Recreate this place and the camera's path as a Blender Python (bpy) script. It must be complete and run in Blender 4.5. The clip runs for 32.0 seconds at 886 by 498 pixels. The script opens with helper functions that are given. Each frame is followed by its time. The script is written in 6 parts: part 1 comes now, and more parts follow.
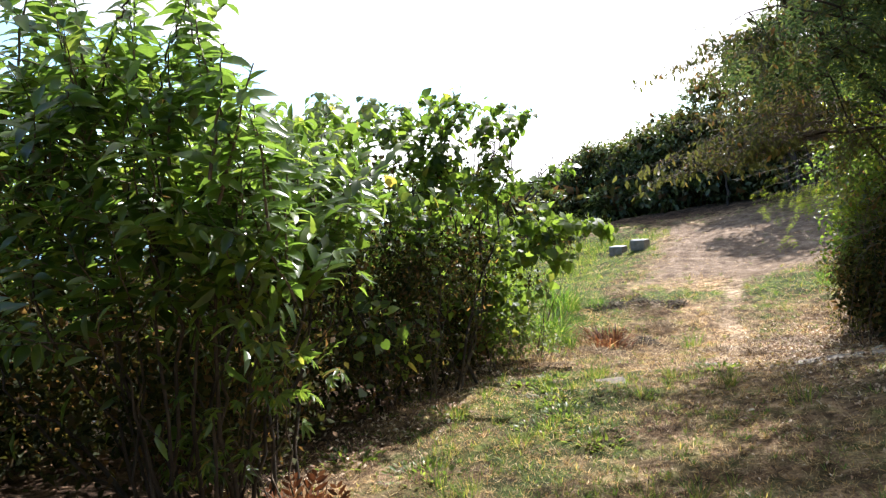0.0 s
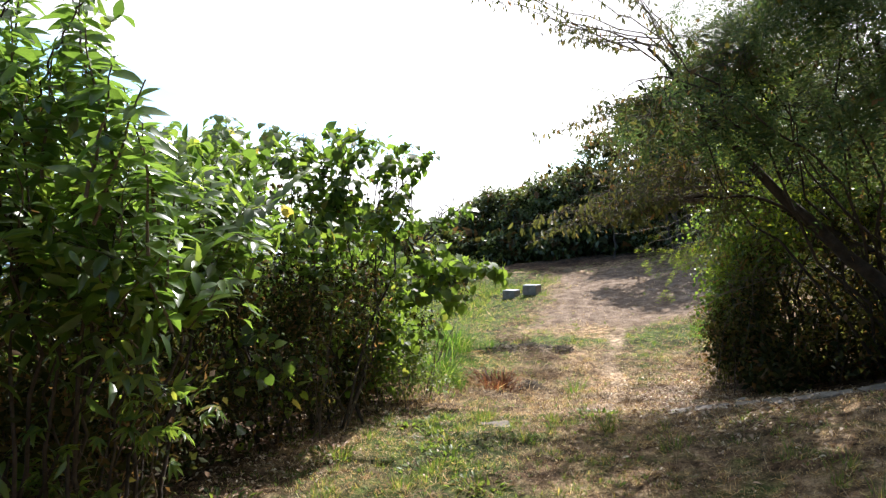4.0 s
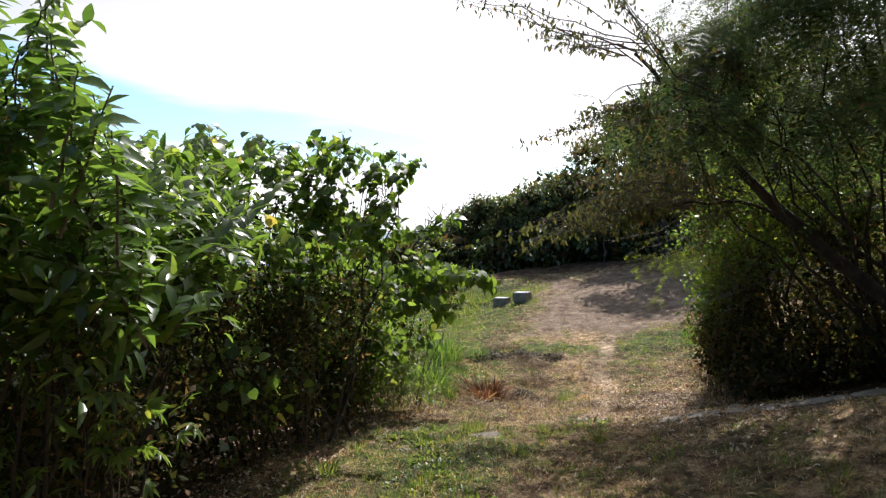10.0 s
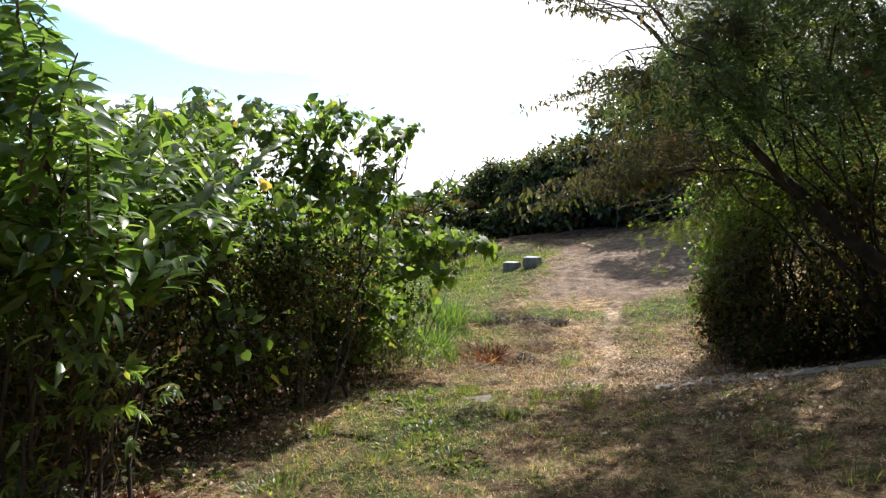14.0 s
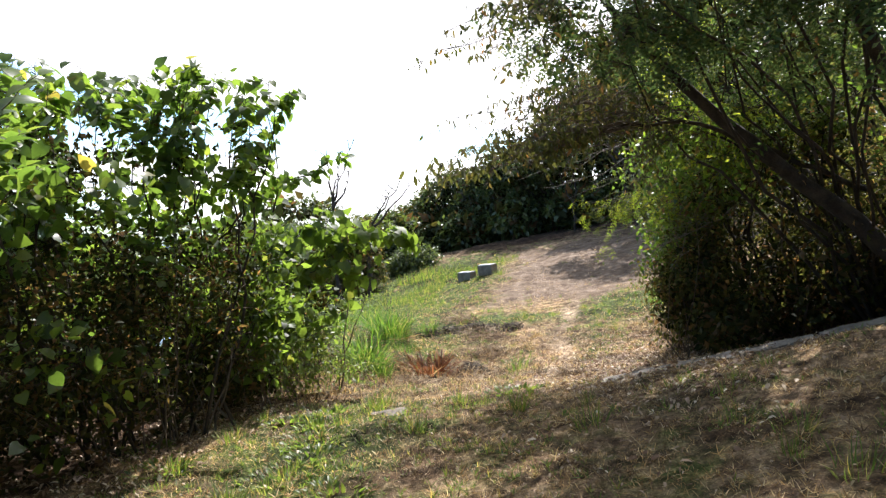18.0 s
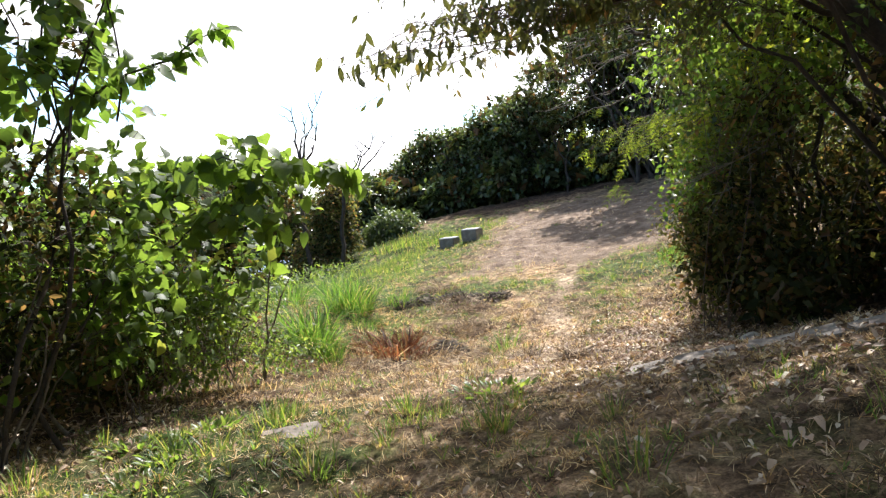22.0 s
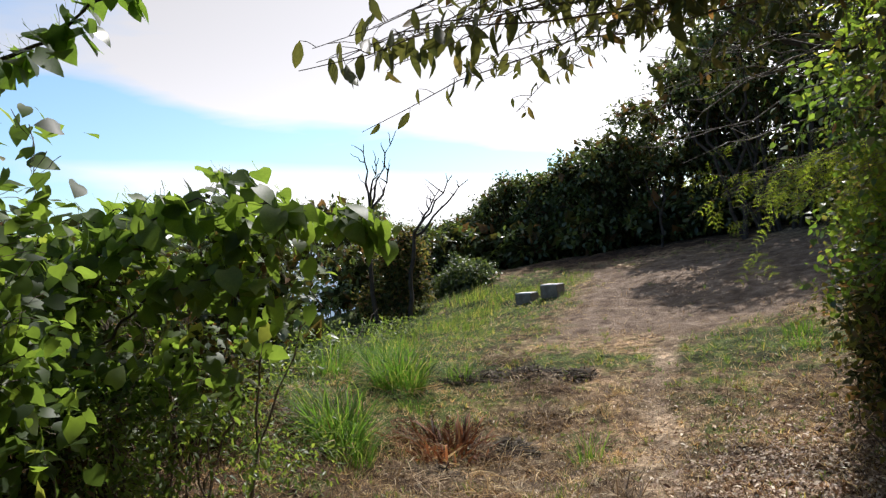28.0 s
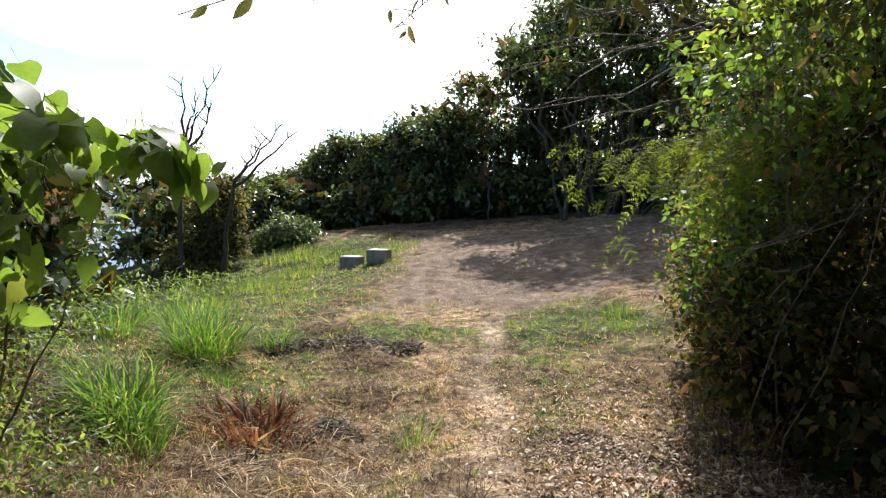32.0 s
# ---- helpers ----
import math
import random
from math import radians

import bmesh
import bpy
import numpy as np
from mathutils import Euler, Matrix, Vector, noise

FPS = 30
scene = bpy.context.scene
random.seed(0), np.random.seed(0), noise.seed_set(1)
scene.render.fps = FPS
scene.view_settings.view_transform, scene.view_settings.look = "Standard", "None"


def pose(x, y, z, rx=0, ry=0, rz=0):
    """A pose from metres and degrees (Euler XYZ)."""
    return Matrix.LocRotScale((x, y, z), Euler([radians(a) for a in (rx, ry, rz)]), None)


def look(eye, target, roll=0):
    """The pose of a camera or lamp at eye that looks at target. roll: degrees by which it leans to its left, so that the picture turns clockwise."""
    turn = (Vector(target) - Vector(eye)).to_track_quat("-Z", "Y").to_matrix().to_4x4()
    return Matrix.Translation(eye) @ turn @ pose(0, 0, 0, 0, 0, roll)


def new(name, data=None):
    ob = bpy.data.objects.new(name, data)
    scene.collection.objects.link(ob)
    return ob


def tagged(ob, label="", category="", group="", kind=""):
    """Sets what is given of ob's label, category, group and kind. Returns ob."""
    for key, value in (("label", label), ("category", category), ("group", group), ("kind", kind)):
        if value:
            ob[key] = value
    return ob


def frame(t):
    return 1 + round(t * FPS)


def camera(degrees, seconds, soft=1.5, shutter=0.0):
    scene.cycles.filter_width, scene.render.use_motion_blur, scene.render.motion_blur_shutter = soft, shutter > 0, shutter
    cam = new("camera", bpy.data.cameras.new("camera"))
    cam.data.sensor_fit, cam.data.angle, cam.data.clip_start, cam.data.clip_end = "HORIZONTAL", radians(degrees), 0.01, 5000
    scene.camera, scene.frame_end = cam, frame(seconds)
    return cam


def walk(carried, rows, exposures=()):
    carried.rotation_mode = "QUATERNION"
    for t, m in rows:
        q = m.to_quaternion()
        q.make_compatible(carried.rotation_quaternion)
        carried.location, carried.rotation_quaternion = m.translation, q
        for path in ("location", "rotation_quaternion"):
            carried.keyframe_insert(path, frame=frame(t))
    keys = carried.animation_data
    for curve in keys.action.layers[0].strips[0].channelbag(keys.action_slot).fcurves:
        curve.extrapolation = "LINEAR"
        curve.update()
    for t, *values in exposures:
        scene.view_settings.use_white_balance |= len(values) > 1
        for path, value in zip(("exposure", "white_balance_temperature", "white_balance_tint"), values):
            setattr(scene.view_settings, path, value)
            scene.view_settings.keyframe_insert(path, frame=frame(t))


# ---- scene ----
cam = camera(67.0, 32.0, soft=1.3)
PATH = [
    (0, (2.41, -2.086, 3.214), (1.628, -0.254, 3.032), -5.1),
    (0.5, (2.405, -2.107, 3.222), (1.655, -0.257, 3.099), -4.5),
    (1, (2.408, -2.104, 3.217), (1.684, -0.243, 3.109), -4.7),
    (1.5, (2.397, -2.079, 3.201), (1.75, -0.19, 3.089), -1.7),
    (2, (2.399, -2.061, 3.177), (1.935, -0.122, 3.02), -0.3),
    (2.5, (2.381, -2.046, 3.197), (1.949, -0.1, 3.039), -0.7),
    (3, (2.354, -2.058, 3.195), (1.858, -0.125, 3.055), -0.5),
    (3.5, (2.362, -2.07, 3.225), (1.872, -0.133, 3.13), -0.1),
    (5.5, (2.72, -1.892, 3.247), (2.217, 0.043, 3.176), -5.1),
    (6, (2.725, -1.879, 3.264), (2.206, 0.052, 3.231), -3.6),
    (6.5, (2.732, -1.848, 3.265), (2.209, 0.082, 3.291), -4.3),
    (7, (2.724, -1.807, 3.261), (2.149, 0.108, 3.217), -4.1),
    (7.5, (2.646, -1.812, 3.246), (2.052, 0.096, 3.161), -2.5),
    (8, (2.51, -1.859, 3.266), (1.936, 0.057, 3.299), -1.8),
    (8.5, (2.45, -1.922, 3.258), (1.886, -0.004, 3.304), -3.0),
    (9, (2.446, -1.911, 3.254), (1.914, 0.016, 3.259), -1.9),
    (9.5, (2.447, -1.917, 3.248), (1.947, 0.019, 3.195), -2.9),
    (10, (2.44, -1.912, 3.241), (1.975, 0.033, 3.173), -1.4),
    (10.5, (2.416, -1.898, 3.239), (1.984, 0.053, 3.175), -0.3),
    (11, (2.416, -1.896, 3.241), (2.015, 0.063, 3.198), -0.7),
    (11.5, (2.417, -1.875, 3.243), (2.027, 0.085, 3.178), -1.0),
    (12, (2.406, -1.883, 3.237), (2.02, 0.079, 3.171), -0.7),
    (12.5, (2.398, -1.893, 3.24), (1.99, 0.063, 3.148), -0.6),
    (13, (2.383, -1.891, 3.237), (1.799, 0.017, 3.106), -0.8),
    (13.5, (2.529, -1.901, 3.283), (1.883, -0.009, 3.233), -1.3),
    (14, (2.719, -1.864, 3.272), (2.205, 0.06, 3.095), -0.8),
    (14.5, (2.799, -1.816, 3.252), (2.31, 0.117, 3.09), -4.1),
    (15, (2.788, -1.64, 3.123), (2.336, 0.308, 3.106), -1.1),
    (15.5, (2.831, -1.442, 3.1), (2.338, 0.493, 2.992), -4.1),
    (17.5, (3.217, -0.472, 2.71), (2.637, 1.44, 2.615), -5.5),
    (18, (3.167, -0.183, 2.598), (2.74, 1.768, 2.489), -5.1),
    (18.5, (3.065, 0.048, 2.529), (2.377, 1.919, 2.364), -4.7),
    (19, (3.127, 0.397, 2.405), (2.485, 2.285, 2.255), -7.4),
    (19.5, (3.082, 0.633, 2.286), (2.624, 2.576, 2.155), -7.0),
    (20, (2.949, 0.866, 2.233), (2.361, 2.76, 1.973), -5.2),
    (20.5, (3.018, 1.199, 2.122), (2.481, 3.122, 2.004), -5.6),
    (21, (2.972, 1.602, 2.047), (2.557, 3.556, 1.949), -5.3),
    (21.5, (2.926, 2.078, 2.004), (2.706, 4.05, 1.759), -5.3),
    (22, (2.93, 2.618, 2.023), (2.524, 4.567, 1.833), -6.0),
    (22.5, (2.844, 3.076, 2.015), (2.597, 5.059, 1.932), -3.5),
    (23, (2.902, 3.525, 2.017), (2.803, 5.523, 1.989), -8.1),
    (23.5, (2.915, 3.878, 2.081), (2.44, 5.82, 2.067), -8.0),
    (24, (2.811, 4.132, 2.061), (2.478, 6.103, 1.998), -3.3),
    (24.5, (2.623, 4.382, 2.095), (2.317, 6.355, 1.992), -2.9),
    (25, (2.602, 4.582, 2.081), (2.09, 6.514, 2.001), -4.4),
    (25.5, (2.703, 4.786, 2.134), (2.046, 6.675, 2.166), -3.6),
    (27.5, (2.633, 4.934, 2.132), (1.996, 6.83, 2.095), -4.4),
    (28, (2.652, 4.932, 2.132), (2.02, 6.829, 2.095), -4.1),
    (28.5, (2.683, 4.931, 2.087), (2.016, 6.804, 1.872), -2.8),
    (29, (2.678, 4.931, 2.097), (1.783, 6.712, 1.931), -5.0),
    (29.5, (2.568, 4.926, 2.108), (1.707, 6.726, 1.983), 0.4),
    (30, (2.324, 4.984, 2.113), (1.686, 6.878, 2.02), 1.6),
    (30.5, (2.269, 5.131, 2.073), (1.796, 7.065, 1.879), 1.1),
    (31, (2.318, 5.436, 2.092), (1.922, 7.392, 1.963), -2.0),
    (31.5, (2.341, 5.602, 2.093), (1.966, 7.56, 1.938), -0.6),
    (32, (2.249, 5.845, 2.079), (2.136, 7.835, 1.92), 1.6),
]
walk(cam, [(t, look(e, a, r)) for t, e, a, r in PATH], exposures=[(0, 1.34, 6280, 15), (3.5, 1.19, 6280, 15), (6, 0.74, 6280, 15), (7, 0.62, 6280, 15), (8, 0.57, 6280, 15), (9, 0.39, 6280, 15), (10, 0.54, 6280, 15), (13, 0.94, 6280, 15), (14, 0.79, 6280, 15), (15, 0.99, 6280, 15), (17.5, 1.14, 6280, 15), (21, 1.24, 6280, 15), (22, 1.27, 6280, 15), (23, 0.79, 6280, 15), (24, 0.39, 6280, 15), (25, 0.59, 6280, 15), (28, 0.29, 6280, 15), (29, 0.74, 6280, 15), (30, 0.74, 6280, 15), (32, 0.89, 6280, 15)])

# ---- world and sun ----
SUN_AZ, SUN_EL = radians(-12), radians(50)   # turned left of +y, above the horizon
world = bpy.data.worlds.new("sky")
scene.world = world
world.use_nodes = True
wt = world.node_tree
wt.nodes.clear()
w_out = wt.nodes.new("ShaderNodeOutputWorld")
w_bg = wt.nodes.new("ShaderNodeBackground")
w_sky = wt.nodes.new("ShaderNodeTexSky")
w_sky.sky_type = "NISHITA"
w_sky.sun_disc = False
w_sky.sun_elevation = SUN_EL
w_sky.sun_rotation = -SUN_AZ
w_co = wt.nodes.new("ShaderNodeTexCoord")
w_map = wt.nodes.new("ShaderNodeMapping")
w_map.inputs["Scale"].default_value = (1.0, 1.6, 6.0)
w_map.inputs["Rotation"].default_value = (0.0, 0.12, 0.4)
w_noise = wt.nodes.new("ShaderNodeTexNoise")
w_noise.inputs["Scale"].default_value = 1.3
w_noise.inputs["Detail"].default_value = 6.0
w_ramp = wt.nodes.new("ShaderNodeValToRGB")
w_ramp.color_ramp.elements[0].position = 0.3
w_ramp.color_ramp.elements[1].position = 0.5
w_ramp.color_ramp.elements[0].color = (0.1, 0.1, 0.1, 1)
w_mix = wt.nodes.new("ShaderNodeMix")
w_mix.data_type = "RGBA"
w_bw = wt.nodes.new("ShaderNodeRGBToBW")
w_gain = wt.nodes.new("ShaderNodeMath")
w_gain.operation = "MULTIPLY_ADD"
w_gain.inputs[1].default_value, w_gain.inputs[2].default_value = 1.9, 1.6
wt.links.new(w_sky.outputs["Color"], w_bw.inputs["Color"])
wt.links.new(w_bw.outputs["Val"], w_gain.inputs[0])
wt.links.new(w_gain.outputs[0], w_mix.inputs[7])
wt.links.new(w_co.outputs["Generated"], w_map.inputs["Vector"])
wt.links.new(w_map.outputs["Vector"], w_noise.inputs["Vector"])
# thin cloud glows round the sun and thins out away from it
w_dot = wt.nodes.new("ShaderNodeVectorMath")
w_dot.operation = "DOT_PRODUCT"
w_dot.inputs[1].default_value = (-math.sin(SUN_AZ) * math.cos(SUN_EL), math.cos(SUN_AZ) * math.cos(SUN_EL), math.sin(SUN_EL))
wt.links.new(w_co.outputs["Generated"], w_dot.inputs[0])
w_near = wt.nodes.new("ShaderNodeMath")
w_near.operation = "MULTIPLY_ADD"
w_near.inputs[1].default_value, w_near.inputs[2].default_value = 1.3, -0.7
wt.links.new(w_dot.outputs["Value"], w_near.inputs[0])
w_sum = wt.nodes.new("ShaderNodeMath")
w_sum.operation = "ADD"
wt.links.new(w_near.outputs[0], w_sum.inputs[0])
wt.links.new(w_noise.outputs["Fac"], w_sum.inputs[1])
# a long clear streak lies low beside the cloud
w_streak = wt.nodes.new("ShaderNodeVectorMath")
w_streak.operation = "DOT_PRODUCT"
w_streak.inputs[1].default_value = (0.12, 0.05, 0.99)
wt.links.new(w_co.outputs["Generated"], w_streak.inputs[0])
w_low = wt.nodes.new("ShaderNodeMapRange")
w_low.inputs["From Min"].default_value, w_low.inputs["From Max"].default_value = 0.005, 0.055
w_low.inputs["To Min"].default_value, w_low.inputs["To Max"].default_value = 0.42, 0.0
w_wob = wt.nodes.new("ShaderNodeMath")
w_wob.operation = "MULTIPLY_ADD"
w_wob.inputs[1].default_value = 0.07
wt.links.new(w_noise.outputs["Fac"], w_wob.inputs[0])
w_off = wt.nodes.new("ShaderNodeMath")
w_off.operation = "SUBTRACT"
wt.links.new(w_streak.outputs["Value"], w_off.inputs[0])
w_off.inputs[1].default_value = 0.162
wt.links.new(w_off.outputs[0], w_wob.inputs[2])
w_abs = wt.nodes.new("ShaderNodeMath")
w_abs.operation = "ABSOLUTE"
wt.links.new(w_wob.outputs[0], w_abs.inputs[0])
wt.links.new(w_abs.outputs[0], w_low.inputs["Value"])
w_less = wt.nodes.new("ShaderNodeMath")
w_less.operation = "SUBTRACT"
wt.links.new(w_sum.outputs[0], w_less.inputs[0])
wt.links.new(w_low.outputs["Result"], w_less.inputs[1])
wt.links.new(w_less.outputs[0], w_ramp.inputs["Fac"])
wt.links.new(w_ramp.outputs["Color"], w_mix.inputs[0])
w_boost = wt.nodes.new("ShaderNodeMix")
w_boost.data_type, w_boost.blend_type = "RGBA", "MULTIPLY"
w_boost.inputs[0].default_value = 1.0
w_boost.inputs[7].default_value = (1.4, 1.85, 2.02, 1)
wt.links.new(w_sky.outputs["Color"], w_boost.inputs[6])
wt.links.new(w_boost.outputs[2], w_mix.inputs[6])
wt.links.new(w_mix.outputs[2], w_bg.inputs["Color"])
w_bg.inputs["Strength"].default_value = 0.075
wt.links.new(w_bg.outputs["Background"], w_out.inputs["Surface"])

sun_data = bpy.data.lights.new("sun", "SUN")
sun_data.energy, sun_data.angle, sun_data.color = 5.0, radians(0.53), (1.0, 0.955, 0.89)
sun = new("sun", sun_data)
sun_dir = Vector((-math.sin(SUN_AZ) * math.cos(SUN_EL), math.cos(SUN_AZ) * math.cos(SUN_EL), math.sin(SUN_EL)))
sun.matrix_world = look(sun_dir * 60, (0, 0, 0))

rng = np.random.default_rng(7)


# ---- materials ----
def nodes_of(name):
    m = bpy.data.materials.new(name)
    m.use_nodes = True
    t = m.node_tree
    t.nodes.clear()
    return m, t, t.nodes.new("ShaderNodeOutputMaterial")


def ramp(t, stops, src):
    r = t.nodes.new("ShaderNodeValToRGB")
    while len(r.color_ramp.elements) < len(stops):
        r.color_ramp.elements.new(0.5)
    for e, (p, c) in zip(r.color_ramp.elements, stops):
        e.position, e.color = p, (*c, 1)
    t.links.new(src, r.inputs["Fac"])
    return r.outputs["Color"]


def noise_tex(t, scale, detail=4.0, coord="Object", rough=0.55):
    c = t.nodes.new("ShaderNodeTexCoord")
    n = t.nodes.new("ShaderNodeTexNoise")
    n.inputs["Scale"].default_value, n.inputs["Detail"].default_value = scale, detail
    n.inputs["Roughness"].default_value = rough
    t.links.new(c.outputs[coord], n.inputs["Vector"])
    return n.outputs["Fac"]


def mix_col(t, fac, a, b, mode="MIX"):
    m = t.nodes.new("ShaderNodeMix")
    m.data_type, m.blend_type = "RGBA", mode
    for sock, v in ((m.inputs[0], fac), (m.inputs[6], a), (m.inputs[7], b)):
        if isinstance(v, (int, float)):
            sock.default_value = v
        elif isinstance(v, tuple):
            sock.default_value = (*v, 1)
        else:
            t.links.new(v, sock)
    return m.outputs[2]


def leaf_mat(name, stops, trans=0.4, rough=0.4, tint=(1.14, 1.0, 0.5), gloss=0.5, glow=3.4):
    """Leaves: colour by leaf, mottled, with light passing through the blade."""
    m, t, out = nodes_of(name)
    g = t.nodes.new("ShaderNodeNewGeometry")
    col = ramp(t, stops, g.outputs["Random Per Island"])
    mott = ramp(t, [(0.3, (0.75, 0.75, 0.75)), (0.7, (1.15, 1.15, 1.1))], noise_tex(t, 14.0, 3.0))
    col = mix_col(t, 0.7, col, mott, "MULTIPLY")
    patch = ramp(t, [(0.35, (0.72, 0.78, 0.7)), (0.65, (1.12, 1.1, 1.0))], noise_tex(t, 1.1, 2.0))
    col = mix_col(t, 0.8, col, patch, "MULTIPLY")
    p = t.nodes.new("ShaderNodeBsdfPrincipled")
    p.inputs["Roughness"].default_value = rough
    p.inputs["Specular IOR Level"].default_value = gloss
    t.links.new(col, p.inputs["Base Color"])
    tr = t.nodes.new("ShaderNodeBsdfTranslucent")
    t.links.new(mix_col(t, 1.0, mix_col(t, 1.0, col, (glow, glow, glow), "MULTIPLY"), tint, "MULTIPLY"), tr.inputs["Color"])
    mx = t.nodes.new("ShaderNodeMixShader")
    mx.inputs[0].default_value = trans
    t.links.new(p.outputs[0], mx.inputs[1])
    t.links.new(tr.outputs[0], mx.inputs[2])
    t.links.new(mx.outputs[0], out.inputs["Surface"])
    return m


def solid_mat(name, stops, scale, rough=0.9, bump=0.3, bump_scale=30.0, spec=0.3, detail=6.0):
    m, t, out = nodes_of(name)
    p = t.nodes.new("ShaderNodeBsdfPrincipled")
    p.inputs["Roughness"].default_value = rough
    p.inputs["Specular IOR Level"].default_value = spec
    col = ramp(t, stops, noise_tex(t, scale, detail))
    fine = ramp(t, [(0.3, (0.7, 0.7, 0.7)), (0.7, (1.2, 1.2, 1.2))], noise_tex(t, scale * 9, 4.0))
    t.links.new(mix_col(t, 0.8, col, fine, "MULTIPLY"), p.inputs["Base Color"])
    b = t.nodes.new("ShaderNodeBump")
    b.inputs["Strength"].default_value, b.inputs["Distance"].default_value = bump, 0.02
    t.links.new(noise_tex(t, bump_scale, 6.0), b.inputs["Height"])
    t.links.new(b.outputs[0], p.inputs["Normal"])
    t.links.new(p.outputs[0], out.inputs["Surface"])
    return m


GREEN_LANCE = leaf_mat("long_leaf", [(0, (0.03, 0.065, 0.016)), (0.6, (0.055, 0.11, 0.024)), (1, (0.10, 0.15, 0.035))], 0.46, 0.3, (1.2, 1.0, 0.6), gloss=0.8, glow=3.5)
GREEN_HEART = leaf_mat("heart_leaf", [(0, (0.028, 0.055, 0.016)), (0.6, (0.05, 0.092, 0.022)), (0.96, (0.085, 0.125, 0.03)), (1, (0.15, 0.13, 0.045))], 0.5, 0.36, glow=4.4)
GREEN_VINE = leaf_mat("vine_leaf", [(0, (0.025, 0.045, 0.015)), (0.4, (0.05, 0.085, 0.02)), (0.9, (0.08, 0.13, 0.028)), (1, (0.11, 0.12, 0.035))], 0.52, 0.5, (1.12, 1.0, 0.55), gloss=0.4, glow=3.9)
GREEN_SPRAY = leaf_mat("lime_feather_leaf", [(0, (0.07, 0.12, 0.02)), (0.6, (0.11, 0.16, 0.03)), (1, (0.17, 0.19, 0.04))], 0.6, 0.7, gloss=0.08, glow=3.8)
GREEN_FROND = leaf_mat("feather_leaf", [(0, (0.032, 0.06, 0.024)), (0.6, (0.054, 0.09, 0.034)), (1, (0.11, 0.13, 0.048))], 0.32, 0.5, (1.1, 1.0, 0.7), gloss=0.2, glow=3.2)
GREEN_WOOD = leaf_mat("forest_leaf", [(0, (0.028, 0.05, 0.021)), (0.6, (0.05, 0.08, 0.031)), (1, (0.09, 0.12, 0.048))], 0.34, 0.36, gloss=0.6)
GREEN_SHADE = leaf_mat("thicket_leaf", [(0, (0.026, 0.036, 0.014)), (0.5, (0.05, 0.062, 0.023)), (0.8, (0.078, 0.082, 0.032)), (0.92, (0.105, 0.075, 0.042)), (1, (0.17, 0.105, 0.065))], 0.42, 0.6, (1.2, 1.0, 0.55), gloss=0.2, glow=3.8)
# Inner leaves, some dead and brown, coloured darker to stand for shade.
SHADED_LEAF = leaf_mat("shaded_inner_leaf", [(0, (0.014, 0.02, 0.009)), (0.45, (0.03, 0.036, 0.015)), (0.7, (0.05, 0.05, 0.022)), (0.85, (0.075, 0.05, 0.03)), (1, (0.15, 0.095, 0.062))], 0.25, 0.75, gloss=0.1)
GREEN_WEED = leaf_mat("weed_leaf", [(0, (0.04, 0.075, 0.02)), (0.6, (0.07, 0.115, 0.03)), (1, (0.11, 0.15, 0.045))], 0.5, glow=3.6)
GREEN_GRASS = leaf_mat("grass_blade", [(0, (0.04, 0.08, 0.022)), (0.6, (0.08, 0.14, 0.032)), (0.85, (0.15, 0.17, 0.055)), (1, (0.3, 0.26, 0.13))], 0.45, 0.5)
LUSH_GRASS = leaf_mat("lush_blade", [(0, (0.045, 0.095, 0.02)), (0.55, (0.08, 0.155, 0.03)), (0.85, (0.14, 0.2, 0.05)), (1, (0.34, 0.3, 0.16))], 0.42, 0.6, (1.0, 1.0, 0.5), 0.2, glow=3.0)
DULL_LEAF = leaf_mat("hanging_leaf", [(0, (0.038, 0.055, 0.022)), (0.7, (0.07, 0.082, 0.03)), (0.95, (0.12, 0.105, 0.045)), (1, (0.19, 0.11, 0.055))], 0.3, 0.5, (1.2, 1.0, 0.6), gloss=0.3, glow=3.2)
DRY_GRASS = leaf_mat("straw_blade", [(0, (0.12, 0.07, 0.035)), (0.4, (0.32, 0.21, 0.105)), (0.75, (0.52, 0.385, 0.21)), (0.9, (0.68, 0.57, 0.4)), (1, (0.14, 0.15, 0.05))], 0.25, 0.7, (1.0, 0.9, 0.7), 0.2)
LITTER = leaf_mat("litter_leaf", [(0, (0.12, 0.07, 0.045)), (0.4, (0.24, 0.15, 0.1)), (0.7, (0.4, 0.3, 0.22)), (0.88, (0.55, 0.45, 0.36)), (1, (0.68, 0.6, 0.5))], 0.1, 0.6, (1, 0.9, 0.8), 0.35)
DEAD_GRASS = leaf_mat("withered_blade", [(0, (0.045, 0.03, 0.02)), (0.5, (0.13, 0.085, 0.053)), (0.85, (0.27, 0.19, 0.12)), (1, (0.55, 0.45, 0.33))], 0.12, 0.75, (1.0, 0.9, 0.75), 0.15)
RUST_LEAF = leaf_mat("rusty_leaf", [(0, (0.045, 0.022, 0.014)), (0.5, (0.14, 0.055, 0.028)), (0.85, (0.24, 0.098, 0.045)), (1, (0.4, 0.25, 0.14))], 0.15, 0.65, (1.0, 0.85, 0.7), 0.2)
BARK = solid_mat("bark", [(0.3, (0.025, 0.02, 0.016)), (0.7, (0.075, 0.06, 0.046))], 6.0, 0.9, 0.6, 40.0)
TWIG = solid_mat("twig_bark", [(0.3, (0.07, 0.055, 0.04)), (0.7, (0.17, 0.135, 0.1))], 12.0, 0.85, 0.3, 60.0)
